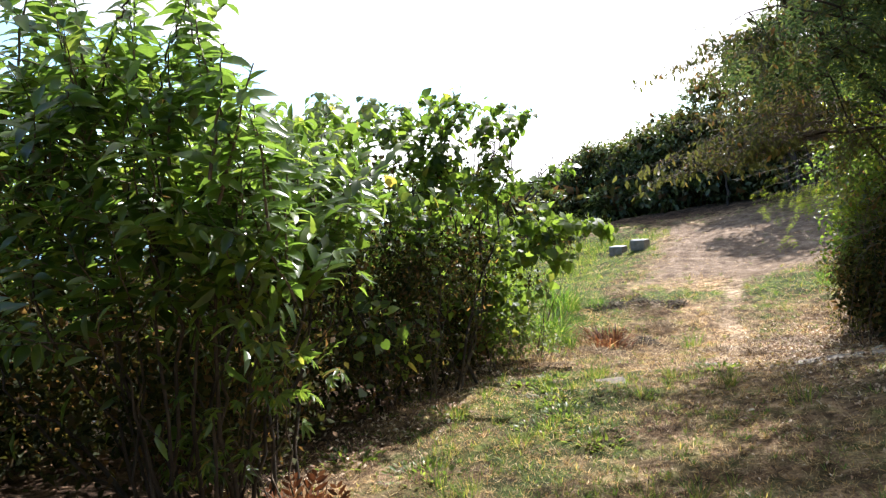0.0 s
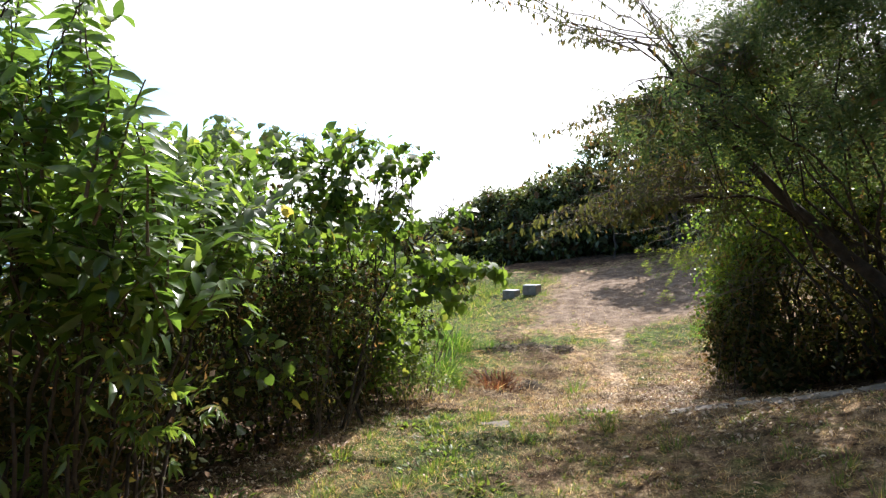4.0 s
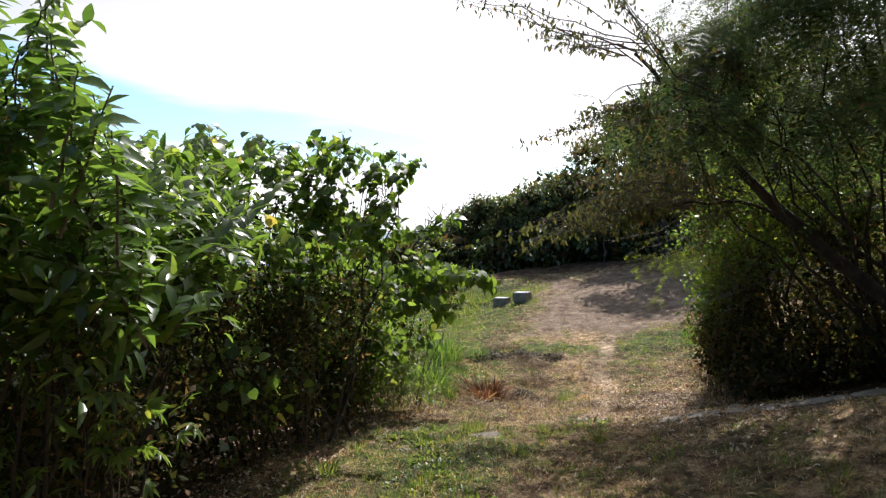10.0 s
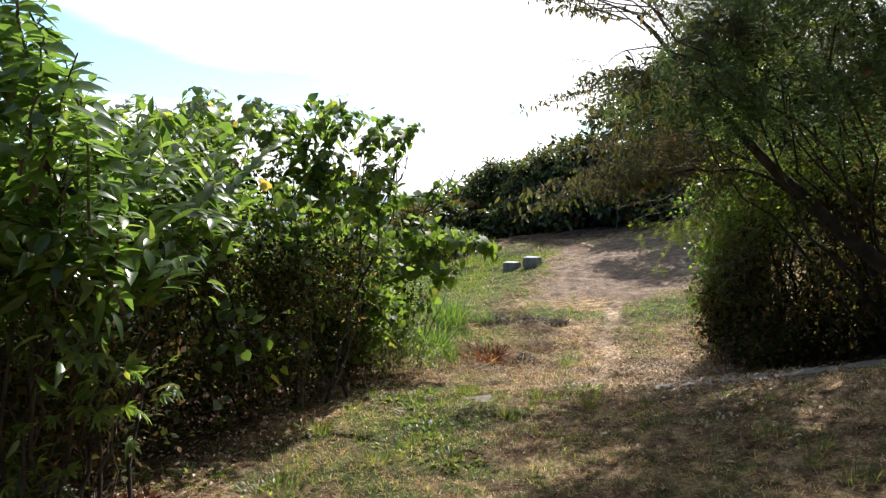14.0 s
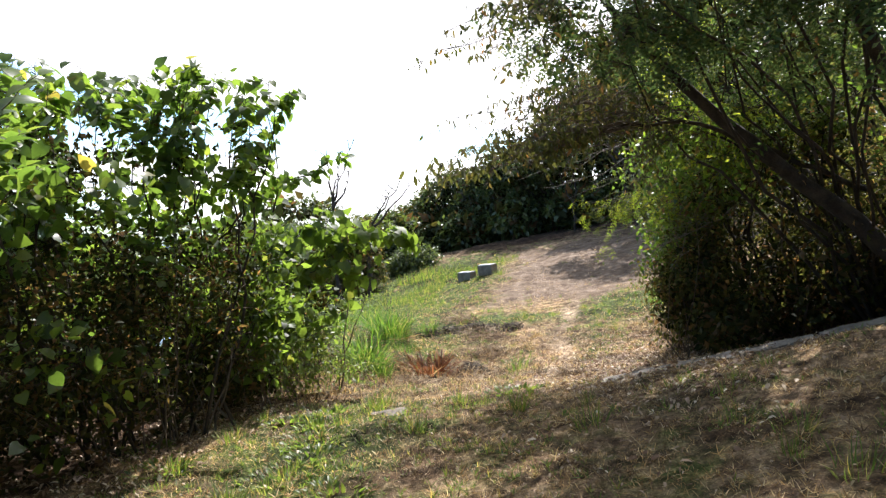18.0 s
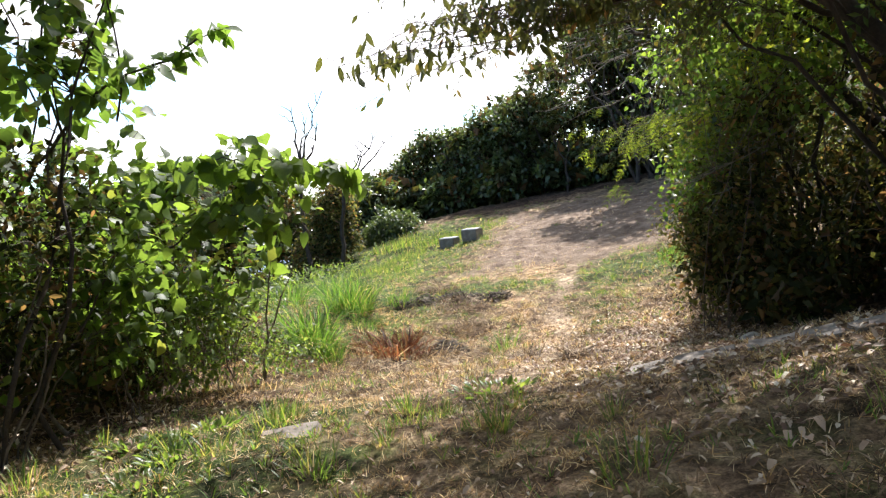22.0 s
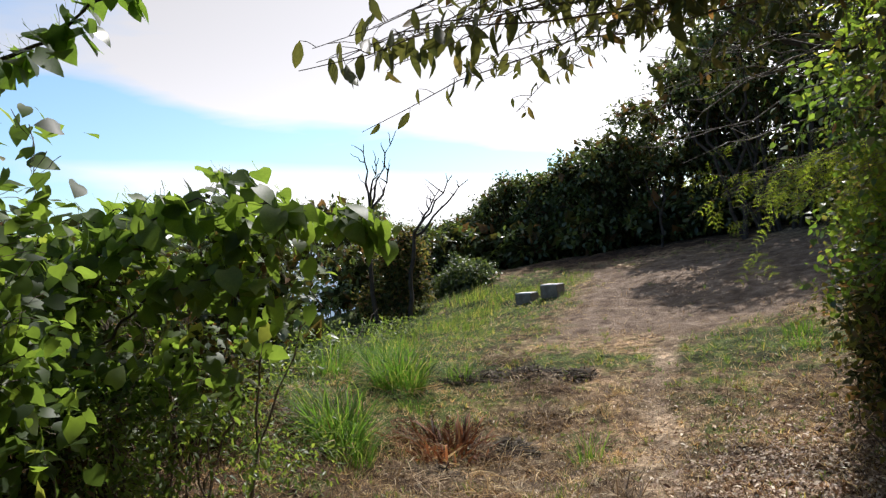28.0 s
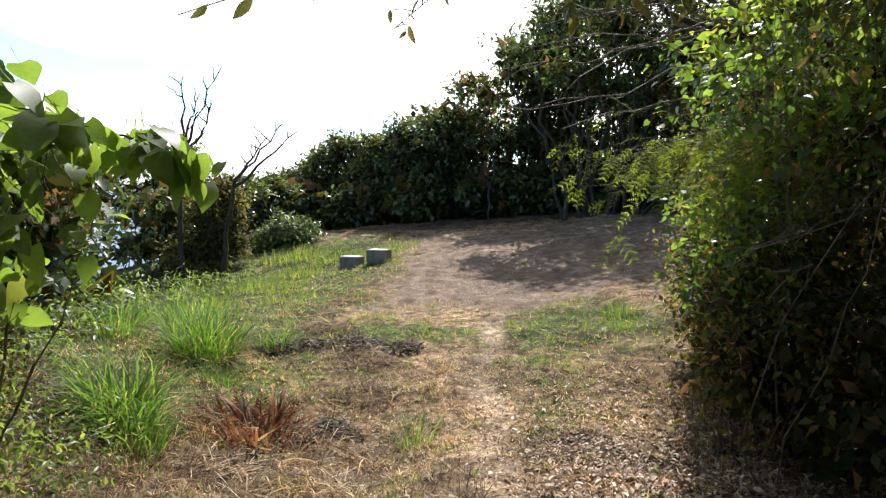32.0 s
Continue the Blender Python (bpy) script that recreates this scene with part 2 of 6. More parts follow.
DEAD_WOOD = solid_mat("dead_wood", [(0.3, (0.10, 0.085, 0.07)), (0.7, (0.30, 0.26, 0.21))], 9.0, 0.85, 0.4, 50.0)
CONCRETE = solid_mat("concrete", [(0.3, (0.12, 0.105, 0.085)), (0.55, (0.21, 0.18, 0.145)), (0.75, (0.31, 0.275, 0.23))], 3.5, 0.85, 0.35, 60.0)
KERB = solid_mat("weathered_kerb", [(0.3, (0.12, 0.1, 0.08)), (0.5, (0.22, 0.19, 0.155)), (0.75, (0.38, 0.35, 0.31))], 3.0, 0.85, 0.4, 50.0)
# Paler copy of the concrete that stands for sunlight on the block tops.
SUNLIT_TOP = solid_mat("sunlit_concrete_top", [(0.3, (0.5, 0.49, 0.46)), (0.7, (0.72, 0.71, 0.68))], 5.0, 0.8, 0.3, 60.0)
STONE = solid_mat("stone", [(0.3, (0.2, 0.18, 0.15)), (0.7, (0.38, 0.35, 0.3))], 8.0, 0.9, 0.5, 40.0)


def ground_mat():
    m, t, out = nodes_of("dry_ground")
    p = t.nodes.new("ShaderNodeBsdfPrincipled")
    p.inputs["Roughness"].default_value = 0.95
    p.inputs["Specular IOR Level"].default_value = 0.15

    def mask(name):
        a = t.nodes.new("ShaderNodeAttribute")
        a.attribute_name = name
        return a.outputs["Fac"]

    def soft(fac, scale, lo, hi):
        n = noise_tex(t, scale, 5.0)
        a = t.nodes.new("ShaderNodeMath")
        a.operation = "ADD"
        t.links.new(fac, a.inputs[0])
        s = t.nodes.new("ShaderNodeMath")
        s.operation = "MULTIPLY_ADD"
        t.links.new(n, s.inputs[0])
        s.inputs[1].default_value, s.inputs[2].default_value = 1.2, -0.6
        t.links.new(s.outputs[0], a.inputs[1])
        r = t.nodes.new("ShaderNodeMapRange")
        r.inputs["From Min"].default_value, r.inputs["From Max"].default_value = lo, hi
        t.links.new(a.outputs[0], r.inputs["Value"])
        return r.outputs["Result"]

    straw = ramp(t, [(0.32, (0.06, 0.04, 0.024)), (0.44, (0.2, 0.135, 0.08)), (0.56, (0.4, 0.29, 0.18)), (0.7, (0.58, 0.455, 0.31))], noise_tex(t, 5.0, 9.0, rough=0.7))
    green = ramp(t, [(0.3, (0.03, 0.045, 0.015)), (0.5, (0.07, 0.095, 0.028)), (0.65, (0.14, 0.16, 0.05)), (0.8, (0.24, 0.22, 0.09))], noise_tex(t, 9.0, 8.0, rough=0.7))
    dirt = ramp(t, [(0.34, (0.12, 0.083, 0.056)), (0.5, (0.225, 0.165, 0.117)), (0.66, (0.36, 0.28, 0.205))], noise_tex(t, 2.6, 9.0, rough=0.65))
    # dark earth colour, for brown patches and for shade painted under plants
    soil_shade = ramp(t, [(0.3, (0.055, 0.035, 0.024)), (0.6, (0.13, 0.085, 0.056)), (0.8, (0.23, 0.165, 0.115))], noise_tex(t, 8.0, 8.0, rough=0.7))
    path_c = ramp(t, [(0.3, (0.24, 0.175, 0.112)), (0.55, (0.44, 0.345, 0.24)), (0.75, (0.58, 0.49, 0.37))], noise_tex(t, 7.0, 8.0, rough=0.7))
    col = mix_col(t, soft(mask("green"), 2.2, 0.35, 0.65), straw, green)
    col = mix_col(t, soft(mask("soil_shade"), 2.5, 0.4, 0.6), col, soil_shade)
    col = mix_col(t, soft(mask("path"), 3.0, 0.35, 0.75), col, path_c)
    big = ramp(t, [(0.38, (0.5, 0.46, 0.42)), (0.5, (0.95, 0.95, 0.95)), (0.62, (1.45, 1.42, 1.36))], noise_tex(t, 1.1, 4.0))
    col = mix_col(t, 0.9, col, big, "MULTIPLY")
    mid = ramp(t, [(0.38, (0.45, 0.42, 0.4)), (0.62, (1.5, 1.48, 1.44))], noise_tex(t, 4.0, 4.0, rough=0.65))
    col = mix_col(t, 0.75, col, mid, "MULTIPLY")
    speck = ramp(t, [(0.35, (0.35, 0.35, 0.35)), (0.65, (1.45, 1.45, 1.45))], noise_tex(t, 55.0, 4.0, rough=0.8))
    bits = ramp(t, [(0.36, (0.3, 0.28, 0.26)), (0.5, (0.95, 0.95, 0.95)), (0.64, (1.6, 1.58, 1.52))], noise_tex(t, 17.0, 5.0, rough=0.7))
    col = mix_col(t, 0.55, col, bits, "MULTIPLY")
    col = mix_col(t, soft(mask("dirt"), 1.5, 0.25, 0.85), col, dirt)
    t.links.new(mix_col(t, 0.8, col, speck, "MULTIPLY"), p.inputs["Base Color"])
    b = t.nodes.new("ShaderNodeBump")
    b.inputs["Strength"].default_value, b.inputs["Distance"].default_value = 1.0, 0.09
    t.links.new(noise_tex(t, 16.0, 8.0, rough=0.75), b.inputs["Height"])
    t.links.new(b.outputs[0], p.inputs["Normal"])
    t.links.new(p.outputs[0], out.inputs["Surface"])
    return m


# ---- the lie of the land ----
NEAR = [(2.4, -2.5, 1.8), (-2, -2, 1.65), (6.5, -2, 2.3), (2.6, 0, 1.2), (2.9, 1.5, 0.82), (2.8, 3.2, 0.62), (2.5, 5.2, 0.6),
        (0.9, 6.67, 0.47), (2.6, 6.9, 0.52), (5.2, 7.0, 0.98), (8, 7, 1.5), (-1.6, 7.6, 0.2), (-1.3, 5.1, 0.42), (-4.5, 6, 0.2),
        (-3.5, 2, 0.7), (0.9, 8.6, 0.15), (2.5, 10, -0.05), (4.2, 10, 0.0), (-5, 10, 0.1)]
FAR = [(2.45, 12.2, -0.42), (1.6, 13, -0.72), (0, 12.5, -0.75), (-1.2, 12.3, -0.38), (-2.4, 12.8, 0.02), (-0.5, 15, -0.6),
       (2.3, 16, -0.52), (-2.2, 16.1, -0.3), (4.6, 12.3, -0.3), (4.8, 17, -0.25), (8, 14, 0.4), (2.6, 19, -0.42), (-0.8, 20, -0.5),
       (-2.3, 27, -0.42), (-0.7, 26.3, -0.08), (3, 25, 0.05), (2.5, 32, 0.86), (-1, 32, 0.48), (-4.3, 32, 0.12), (-9, 32, -0.8),
       (7, 32, 1.45), (-7, 22, -1.2), (10, 26, 1.2)]
CTRL = np.array(NEAR + FAR, float)


def tps_kernel(d2):
    return np.where(d2 > 1e-9, d2 * np.log(np.maximum(d2, 1e-9)), 0.0)


def tps_fit(p):
    n = len(p)
    d2 = ((p[:, None, :2] - p[None, :, :2]) ** 2).sum(2)
    a = np.zeros((n + 3, n + 3))
    a[:n, :n] = tps_kernel(d2) + np.eye(n) * 0.4
    a[:n, n], a[:n, n + 1:] = 1, p[:, :2]
    a[n, :n], a[n + 1:, :n] = 1, p[:, :2].T
    return np.linalg.solve(a, np.concatenate([p[:, 2], np.zeros(3)]))


TPS = tps_fit(CTRL)


def ground_z(x, y):
    x, y = np.asarray(x, float), np.asarray(y, float)
    cx, cy = np.clip(x, -11, 12), np.clip(y, -6, 36)
    d2 = (cx[..., None] - CTRL[:, 0]) ** 2 + (cy[..., None] - CTRL[:, 1]) ** 2
    z = tps_kernel(d2) @ TPS[:-3] + TPS[-3] + TPS[-2] * cx + TPS[-1] * cy
    off = np.hypot(x - cx, y - cy)
    # Ground out of view behind and to the right is raised against sky light.
    fall = np.where(y < -6, 0.34 * np.minimum(-6 - y, 60), 0) + np.where(x > 12, 0.3 * np.minimum(x - 12, 50), 0)
    down = np.where((y >= -6) & (x <= 12), 0.12 * np.minimum(off, 320), 0) + np.where(x < -11, 0.15 * np.minimum(-11 - x, 100), 0)
    z = z + fall * np.clip((x + 25) / 15, 0, 1) - down
    return z + 0.03 * np.sin(x * 3.1 + 1.7 * np.sin(y * 2.3)) * np.sin(y * 2.7 + x) + 0.016 * np.sin(x * 9 + y * 4) * np.sin(y * 11 - x * 3) + 0.012 * np.sin(x * 17 - y * 7 + 2 * np.sin(y * 3)) * np.sin(y * 19 + x * 5)


def gz(x, y):
    return float(ground_z(x, y))


def mesh_from(name, verts, faces, material, smooth=True):
    """A mesh out of arrays; faces is an array of rows of one length."""
    me = bpy.data.meshes.new(name)
    verts, faces = np.asarray(verts, np.float32), np.asarray(faces, np.int32)
    k = faces.shape[1]
    me.vertices.add(len(verts))
    me.vertices.foreach_set("co", verts.ravel())
    me.loops.add(faces.size)
    me.loops.foreach_set("vertex_index", faces.ravel())
    me.polygons.add(len(faces))
    me.polygons.foreach_set("loop_start", np.arange(0, faces.size, k, dtype=np.int32))
    me.update(calc_edges=True)
    me.polygons.foreach_set("use_smooth", np.full(len(faces), smooth))
    me.materials.append(material)
    return me


def part(name, me, parent, label=""):
    ob = new(name, me)
    ob.parent = parent
    return tagged(ob, label=label)


def thing(name, x, y, z, label, category, group="", kind=""):
    ob = new(name)
    ob.empty_display_size = 0.2
    ob.location = (x, y, z)
    return tagged(ob, label, category, group, kind)


def local(pts, root):
    return np.asarray(pts, float) - np.array(root.location)


def ground_masks(x, y):
    """How far the ground at a place is trodden path, bare dirt, green or darkened earth."""
    def bump(cx, cy, rx, ry):
        return np.exp(-(((x - cx) / rx) ** 2 + ((y - cy) / ry) ** 2))
    line = np.interp(y, [7.2, 10, 12.5, 16, 18.5, 21], [2.2, 2.45, 2.5, 2.3, 2.55, 2.8])
    path = 0.85 * np.exp(-((x - line - 0.08 * np.sin(y * 1.9)) / 0.3) ** 2) * (y > 7.8) * (y < 22)
    wave = 0.5 * np.sin(x * 1.9 + y * 0.7) * np.sin(y * 1.3) + 0.25 * np.sin(x * 4.1) * np.sin(y * 3.3)
    dirt = np.minimum(np.minimum((x + 0.9) / 1.2, (2.9 + 1.3 * (y - 19) - x) / 1.4), np.minimum((y - 18.8) / 2.2, (33 - y) / 3))
    dirt = np.clip(0.75 * dirt + 0.3 * wave, 0, 0.92) * (x < 9)
    green = 0.32 + 0.4 * bump(-2.2, 14, 2.2, 4) + 0.5 * bump(-4, 21, 3.2, 7) + 0.5 * bump(-3, 28, 2.4, 4) + 0.45 * bump(4.4, 18.6, 1.6, 2.0) + 0.45 * bump(1.0, 18.2, 1.6, 0.7) + 0.25 * bump(3.2, 14.5, 0.6, 3.0)
    green = green + 0.5 * bump(0.3, 6.2, 1.0, 1.8) + 0.26 * bump(0.6, 3.0, 1.3, 2.6) + 0.1 * bump(3.5, 4.5, 1.5, 2.5)
    green = np.where((y > 36) | ((x < -5.5) & (y > 14)), 0.95, green)
    # Brown withered patches, plus shade painted under shrubs, thicket and woods.
    soil_shade = 0.9 * bump(-2.6, 6.0, 1.4, 3.2) + 0.9 * bump(-3, 2, 1.8, 2.6) + 0.6 * bump(0.5, 12.6, 0.9, 0.8) + 0.9 * bump(6.0, 11.5, 1.4, 3.2)
    soil_shade = soil_shade + 0.4 * bump(0.3, 17.6, 1.4, 0.8) + 0.5 * bump(-0.3, 11.7, 1.3, 0.7) + 0.5 * bump(3.3, 12.6, 0.5, 0.5) + 0.5 * bump(0.4, 17.0, 1.0, 0.5) + 0.22 * ((y > 8.5) & (y < 17) & (x > -3)) + 0.5 * bump(3.4, 11.0, 0.8, 1.6)
    soil_shade = soil_shade + 0.8 * bump(-1.4, 8.2, 0.8, 0.6) + 0.8 * bump(-3, 9.5, 2, 2.0) + 0.9 * bump(3, 34.5, 9, 2.5)
    return path, dirt, green, soil_shade


def ground():
    def axis(lo, hi, step, far):
        a = np.arange(lo, hi + 1e-6, step)
        g = [step]
        while sum(g) < far:
            g.append(g[-1] * 1.25)
        out = np.cumsum(g)
        return np.concatenate([(lo - out)[::-1], a, hi + out])
    xs, ys = axis(-6, 8, 0.13, 1500), axis(-4, 31, 0.14, 1500)
    gx, gy = np.meshgrid(xs, ys)
    z = ground_z(gx, gy)
    v = np.stack([gx, gy, z], -1).reshape(-1, 3)
    nx, ny = len(xs), len(ys)
    idx = np.arange(nx * ny).reshape(ny, nx)
    f = np.stack([idx[:-1, :-1], idx[:-1, 1:], idx[1:, 1:], idx[1:, :-1]], -1).reshape(-1, 4)
    me = mesh_from("ground", v, f, ground_mat())
    path, dirt, green, soil_shade = ground_masks(v[:, 0], v[:, 1])
    for name, a in (("path", path), ("dirt", dirt), ("green", green), ("soil_shade", soil_shade)):
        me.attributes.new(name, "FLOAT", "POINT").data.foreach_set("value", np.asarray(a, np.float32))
    ob = new("ground", me)
    tagged(ob, "dry mown grass slope with a bare pinkish dirt clearing", "ground", kind="structure")


ground()


def water():
    m, t, out = nodes_of("sea_water")
    p = t.nodes.new("ShaderNodeBsdfPrincipled")
    p.inputs["Base Color"].default_value = (0.03, 0.09, 0.16, 1)
    p.inputs["Roughness"].default_value = 0.35
    b = t.nodes.new("ShaderNodeBump")
    b.inputs["Strength"].default_value = 0.5
    t.links.new(noise_tex(t, 0.2, 5.0), b.inputs["Height"])
    t.links.new(b.outputs[0], p.inputs["Normal"])
    t.links.new(p.outputs[0], out.inputs["Surface"])
    me = mesh_from("water", [(-4800, -4800, -36), (4800, -4800, -36), (4800, 4800, -36), (-4800, 4800, -36)], [(0, 1, 2, 3)], m)
    tagged(new("water", me), "distant blue sea below the hill", "sea", kind="structure")


water()


# ---- leaves, stems and plants ----
def unit(v):
    return v / np.maximum(np.linalg.norm(v, axis=-1, keepdims=True), 1e-9)


def blade(k, length_pts, width_pts, curl=0.15, fold=0.12):
    """A leaf blade of unit length along +x with a folded midrib, as triangles."""
    v = [(0, 0, 0)]
    f = []
    prev = None
    for s, w in zip(length_pts, width_pts):
        z = -curl * s * s
        i = len(v)
        v += [(s, 0, z), (s, w, z + fold * w), (s, -w, z + fold * w)]
        if prev is None:
            f += [(0, i, i + 1), (0, i + 2, i)]
        else:
            f += [(prev, i, i + 1), (prev, i + 1, prev + 1), (prev, i + 2, i), (prev, prev + 2, i + 2)]
        prev = i
    i = len(v)
    v.append((1, 0, -curl))
    f += [(prev, i, prev + 1), (prev, prev + 2, i)]
    return np.array(v, float), np.array(f)


HEART = blade(0, (0.06, 0.2, 0.42, 0.66, 0.87), (0.28, 0.42, 0.43, 0.29, 0.12), 0.3, 0.14)
HEART[0][2:4, 0] -= 0.17
HEART[0][5:7, 0] -= 0.05
HEART[0][[2, 5, 8, 11], 2] -= 0.05
OVAL = blade(0, (0.14, 0.42, 0.74), (0.11, 0.19, 0.13), 0.2, 0.4)
LANCE = blade(0, (0.15, 0.42, 0.74), (0.09, 0.145, 0.09), 0.35, 0.5)
LONG = blade(0, (0.12, 0.34, 0.6, 0.83), (0.12, 0.22, 0.2, 0.1), 0.3, 0.3)
SMALL = blade(0, (0.45,), (0.27,), 0.15, 0.4)


def stalked(shape, length):
    """The same leaf with a thin stalk behind its foot."""
    v, f = shape
    k = len(v)
    stalk = np.array([(0.02, 0.012, 0), (0.02, -0.012, 0), (-length * 0.5, 0.012, 0.06), (-length * 0.5, -0.012, 0.06), (-length, 0.016, 0.22), (-length, -0.016, 0.22)])
    return np.concatenate([v, stalk]), np.concatenate([f, np.array([(0, 1, 3), (0, 3, 2), (2, 3, 5), (2, 5, 4)]) + k])


HEART_STALK = stalked(HEART, 0.6)
GRASS = (np.array([(0, 0.018, 0), (0, -0.018, 0), (0.4, 0.016, 0.0), (0.4, -0.016, 0.0), (0.75, 0.01, -0.06), (0.75, -0.01, -0.06), (1, 0, -0.2)], float),
         np.array([(0, 1, 3), (0, 3, 2), (2, 3, 5), (2, 5, 4), (4, 5, 6)]))
STRAW = (np.array([(0, 0.02, 0), (0, -0.02, 0), (0.6, 0.012, 0.0), (0.6, -0.012, 0.0), (1, 0, -0.12)], float),
         np.array([(0, 1, 3), (0, 3, 2), (2, 3, 4)]))


def pinnate(pairs, leaflet, width, spread=62, full=False):
    """A feather leaf of unit length: a rib with pairs of narrow leaflets."""
    v, f = [(0, 0.006, 0), (0, -0.006, 0), (1, 0, -0.25)], [(0, 1, 2)]
    for k in range(pairs):
        s = 0.12 + 0.86 * k / (pairs - 1)
        ln = leaflet * (0.55 + 0.9 * math.sin(math.pi * (0.15 + 0.75 * k / (pairs - 1)))) / 1.4
        z = -0.25 * s * s
        for sg in (1, -1):
            a = radians(spread)
            dx, dy = math.cos(a) * ln, math.sin(a) * ln * sg
            px, py = -math.sin(a) * width, math.cos(a) * width * sg
            i = len(v)
            if full:
                for q, w, drop in ((0, 0, 0), (0.22, 0.7, 0), (0.22, -0.7, 0), (0.5, 1.0, 0.01), (0.5, 0, 0.03), (0.5, -1.0, 0.01), (0.8, 0.55, 0.05), (0.8, -0.55, 0.05), (1.0, 0, 0.14)):
                    v.append((s + dx * q + px * w, dy * q + py * w, z - drop * ln))
                f += [(i, i + 1, i + 4), (i, i + 4, i + 2), (i + 1, i + 3, i + 4), (i + 2, i + 4, i + 5), (i + 3, i + 6, i + 4), (i + 4, i + 7, i + 5), (i + 4, i + 6, i + 8), (i + 4, i + 8, i + 7)]
                continue
            v += [(s, 0, z), (s + dx * .5 + px, dy * .5 + py, z + 0.01), (s + dx, dy, z - 0.12 * ln), (s + dx * .5 - px, dy * .5 - py, z + 0.01)]
            f += [(i, i + 1, i + 2), (i, i + 2, i + 3)]
    return np.array(v, float), np.array(f)


PINNA = pinnate(5, 0.46, 0.062, 50, True)
FEATHER = pinnate(5, 0.36, 0.06, 64)



def bipinnate(pairs, n):
    """A twice-feathered leaf of unit length: pairs of side ribs, each with two rows of slim leaflets."""
    v, f = [(0, 0.006, 0), (0, -0.006, 0), (1, 0, -0.3)], [(0, 1, 2)]
    for k in range(pairs):
        s = 0.15 + 0.85 * k / (pairs - 1)
        side = 0.36 * (0.6 + 0.4 * math.sin(math.pi * (0.2 + 0.7 * k / (pairs - 1))))
        for sg in (1, -1):
            d = np.array([0.62, 0.78 * sg, -0.1])
            e = np.array([0.78, -0.62 * sg, 0])
            p0 = np.array([s, 0, -0.3 * s * s])
            for j in range(n):
                p = p0 + d * side * (0.12 + 0.88 * j / (n - 1)) - np.array([0, 0, 0.12 * side * (j / n) ** 2])
                ln = 0.085 * (1 - 0.45 * j / n)
                for h in (1, -1):
                    i = len(v)
                    v += [tuple(p - d * 0.012), tuple(p + e * ln * h + d * 0.03), tuple(p + d * 0.022)]
                    f.append((i, i + 1, i + 2))
    return np.array(v, float), np.array(f)


FERNY = bipinnate(4, 5)


def palmate():
    v, f = [], []
    for k in range(5):
        a = radians(-70 + 35 * k)
        b = LANCE[0].copy() * (1.0 - 0.1 * abs(k - 2))
        b = np.stack([b[:, 0] * math.cos(a) - b[:, 1] * math.sin(a), b[:, 0] * math.sin(a) + b[:, 1] * math.cos(a), b[:, 2]], 1)
        f.append(LANCE[1] + len(v) * len(b))
        v.append(b)
    return np.concatenate(v), np.concatenate(f)


PALM = palmate()


def leaves(name, shape, pos, axis, normal, size, material):
    """One mesh of many leaves of one shape."""
    tv, tf = shape
    x = unit(axis)
    z = unit(normal - (normal * x).sum(1, keepdims=True) * x)
    y = np.cross(z, x)
    s = np.asarray(size, float)[:, None, None]
    v = pos[:, None, :] + s * (tv[None, :, 0:1] * x[:, None, :] + tv[None, :, 1:2] * y[:, None, :] + tv[None, :, 2:3] * z[:, None, :])
    n, k = len(pos), len(tv)
    f = tf[None] + (np.arange(n) * k)[:, None, None]
    return mesh_from(name, v.reshape(-1, 3), f.reshape(-1, 3), material, True)


def tubes(name, lines, material, sides=5):
    """Tapered stems along lines of (points, radius at foot, radius at tip)."""
    vs, fs, base = [], [], 0
    ang = np.linspace(0, 2 * math.pi, sides, endpoint=False)
    for pts, r0, r1 in lines:
        p = np.asarray(pts, float)
        n = len(p)
        d = unit(np.gradient(p, axis=0))
        ref = np.where(np.abs(d[:, 2:3]) > 0.9, [[1.0, 0, 0]], [[0, 0, 1.0]])
        a = unit(np.cross(d, ref))
        b = np.cross(d, a)
        r = (r0 + (r1 - r0) * np.linspace(0, 1, n))[:, None, None]
        ring = p[:, None, :] + r * (np.cos(ang)[None, :, None] * a[:, None, :] + np.sin(ang)[None, :, None] * b[:, None, :])
        vs.append(ring.reshape(-1, 3))
        i = base + np.arange(n - 1)[:, None] * sides
        j = np.arange(sides)[None]
        k = (j + 1) % sides
        fs.append(np.stack([i + j, i + k, i + sides + k, i + sides + j], -1).reshape(-1, 4))
        base += n * sides
    return mesh_from(name, np.concatenate(vs), np.concatenate(fs), material)


def curve(a, b, n=8, sag=0.0, wob=0.05, lift=0.0):
    """A crooked line from a to b. sag bends it down in the middle, lift starts it steeply."""
    a, b = np.asarray(a, float), np.asarray(b, float)
    s = np.linspace(0, 1, n)[:, None]
    p = a + (b - a) * s
    ln = np.linalg.norm(b - a)
    p[:, 2] += ln * (lift - sag) * (4 * s * (1 - s))[:, 0]
    w = np.cumsum(rng.normal(0, 1, (n, 3)), 0)
    w = w - w[0] - s * (w[-1] - w[0])
    return p + w * wob * ln / math.sqrt(n)


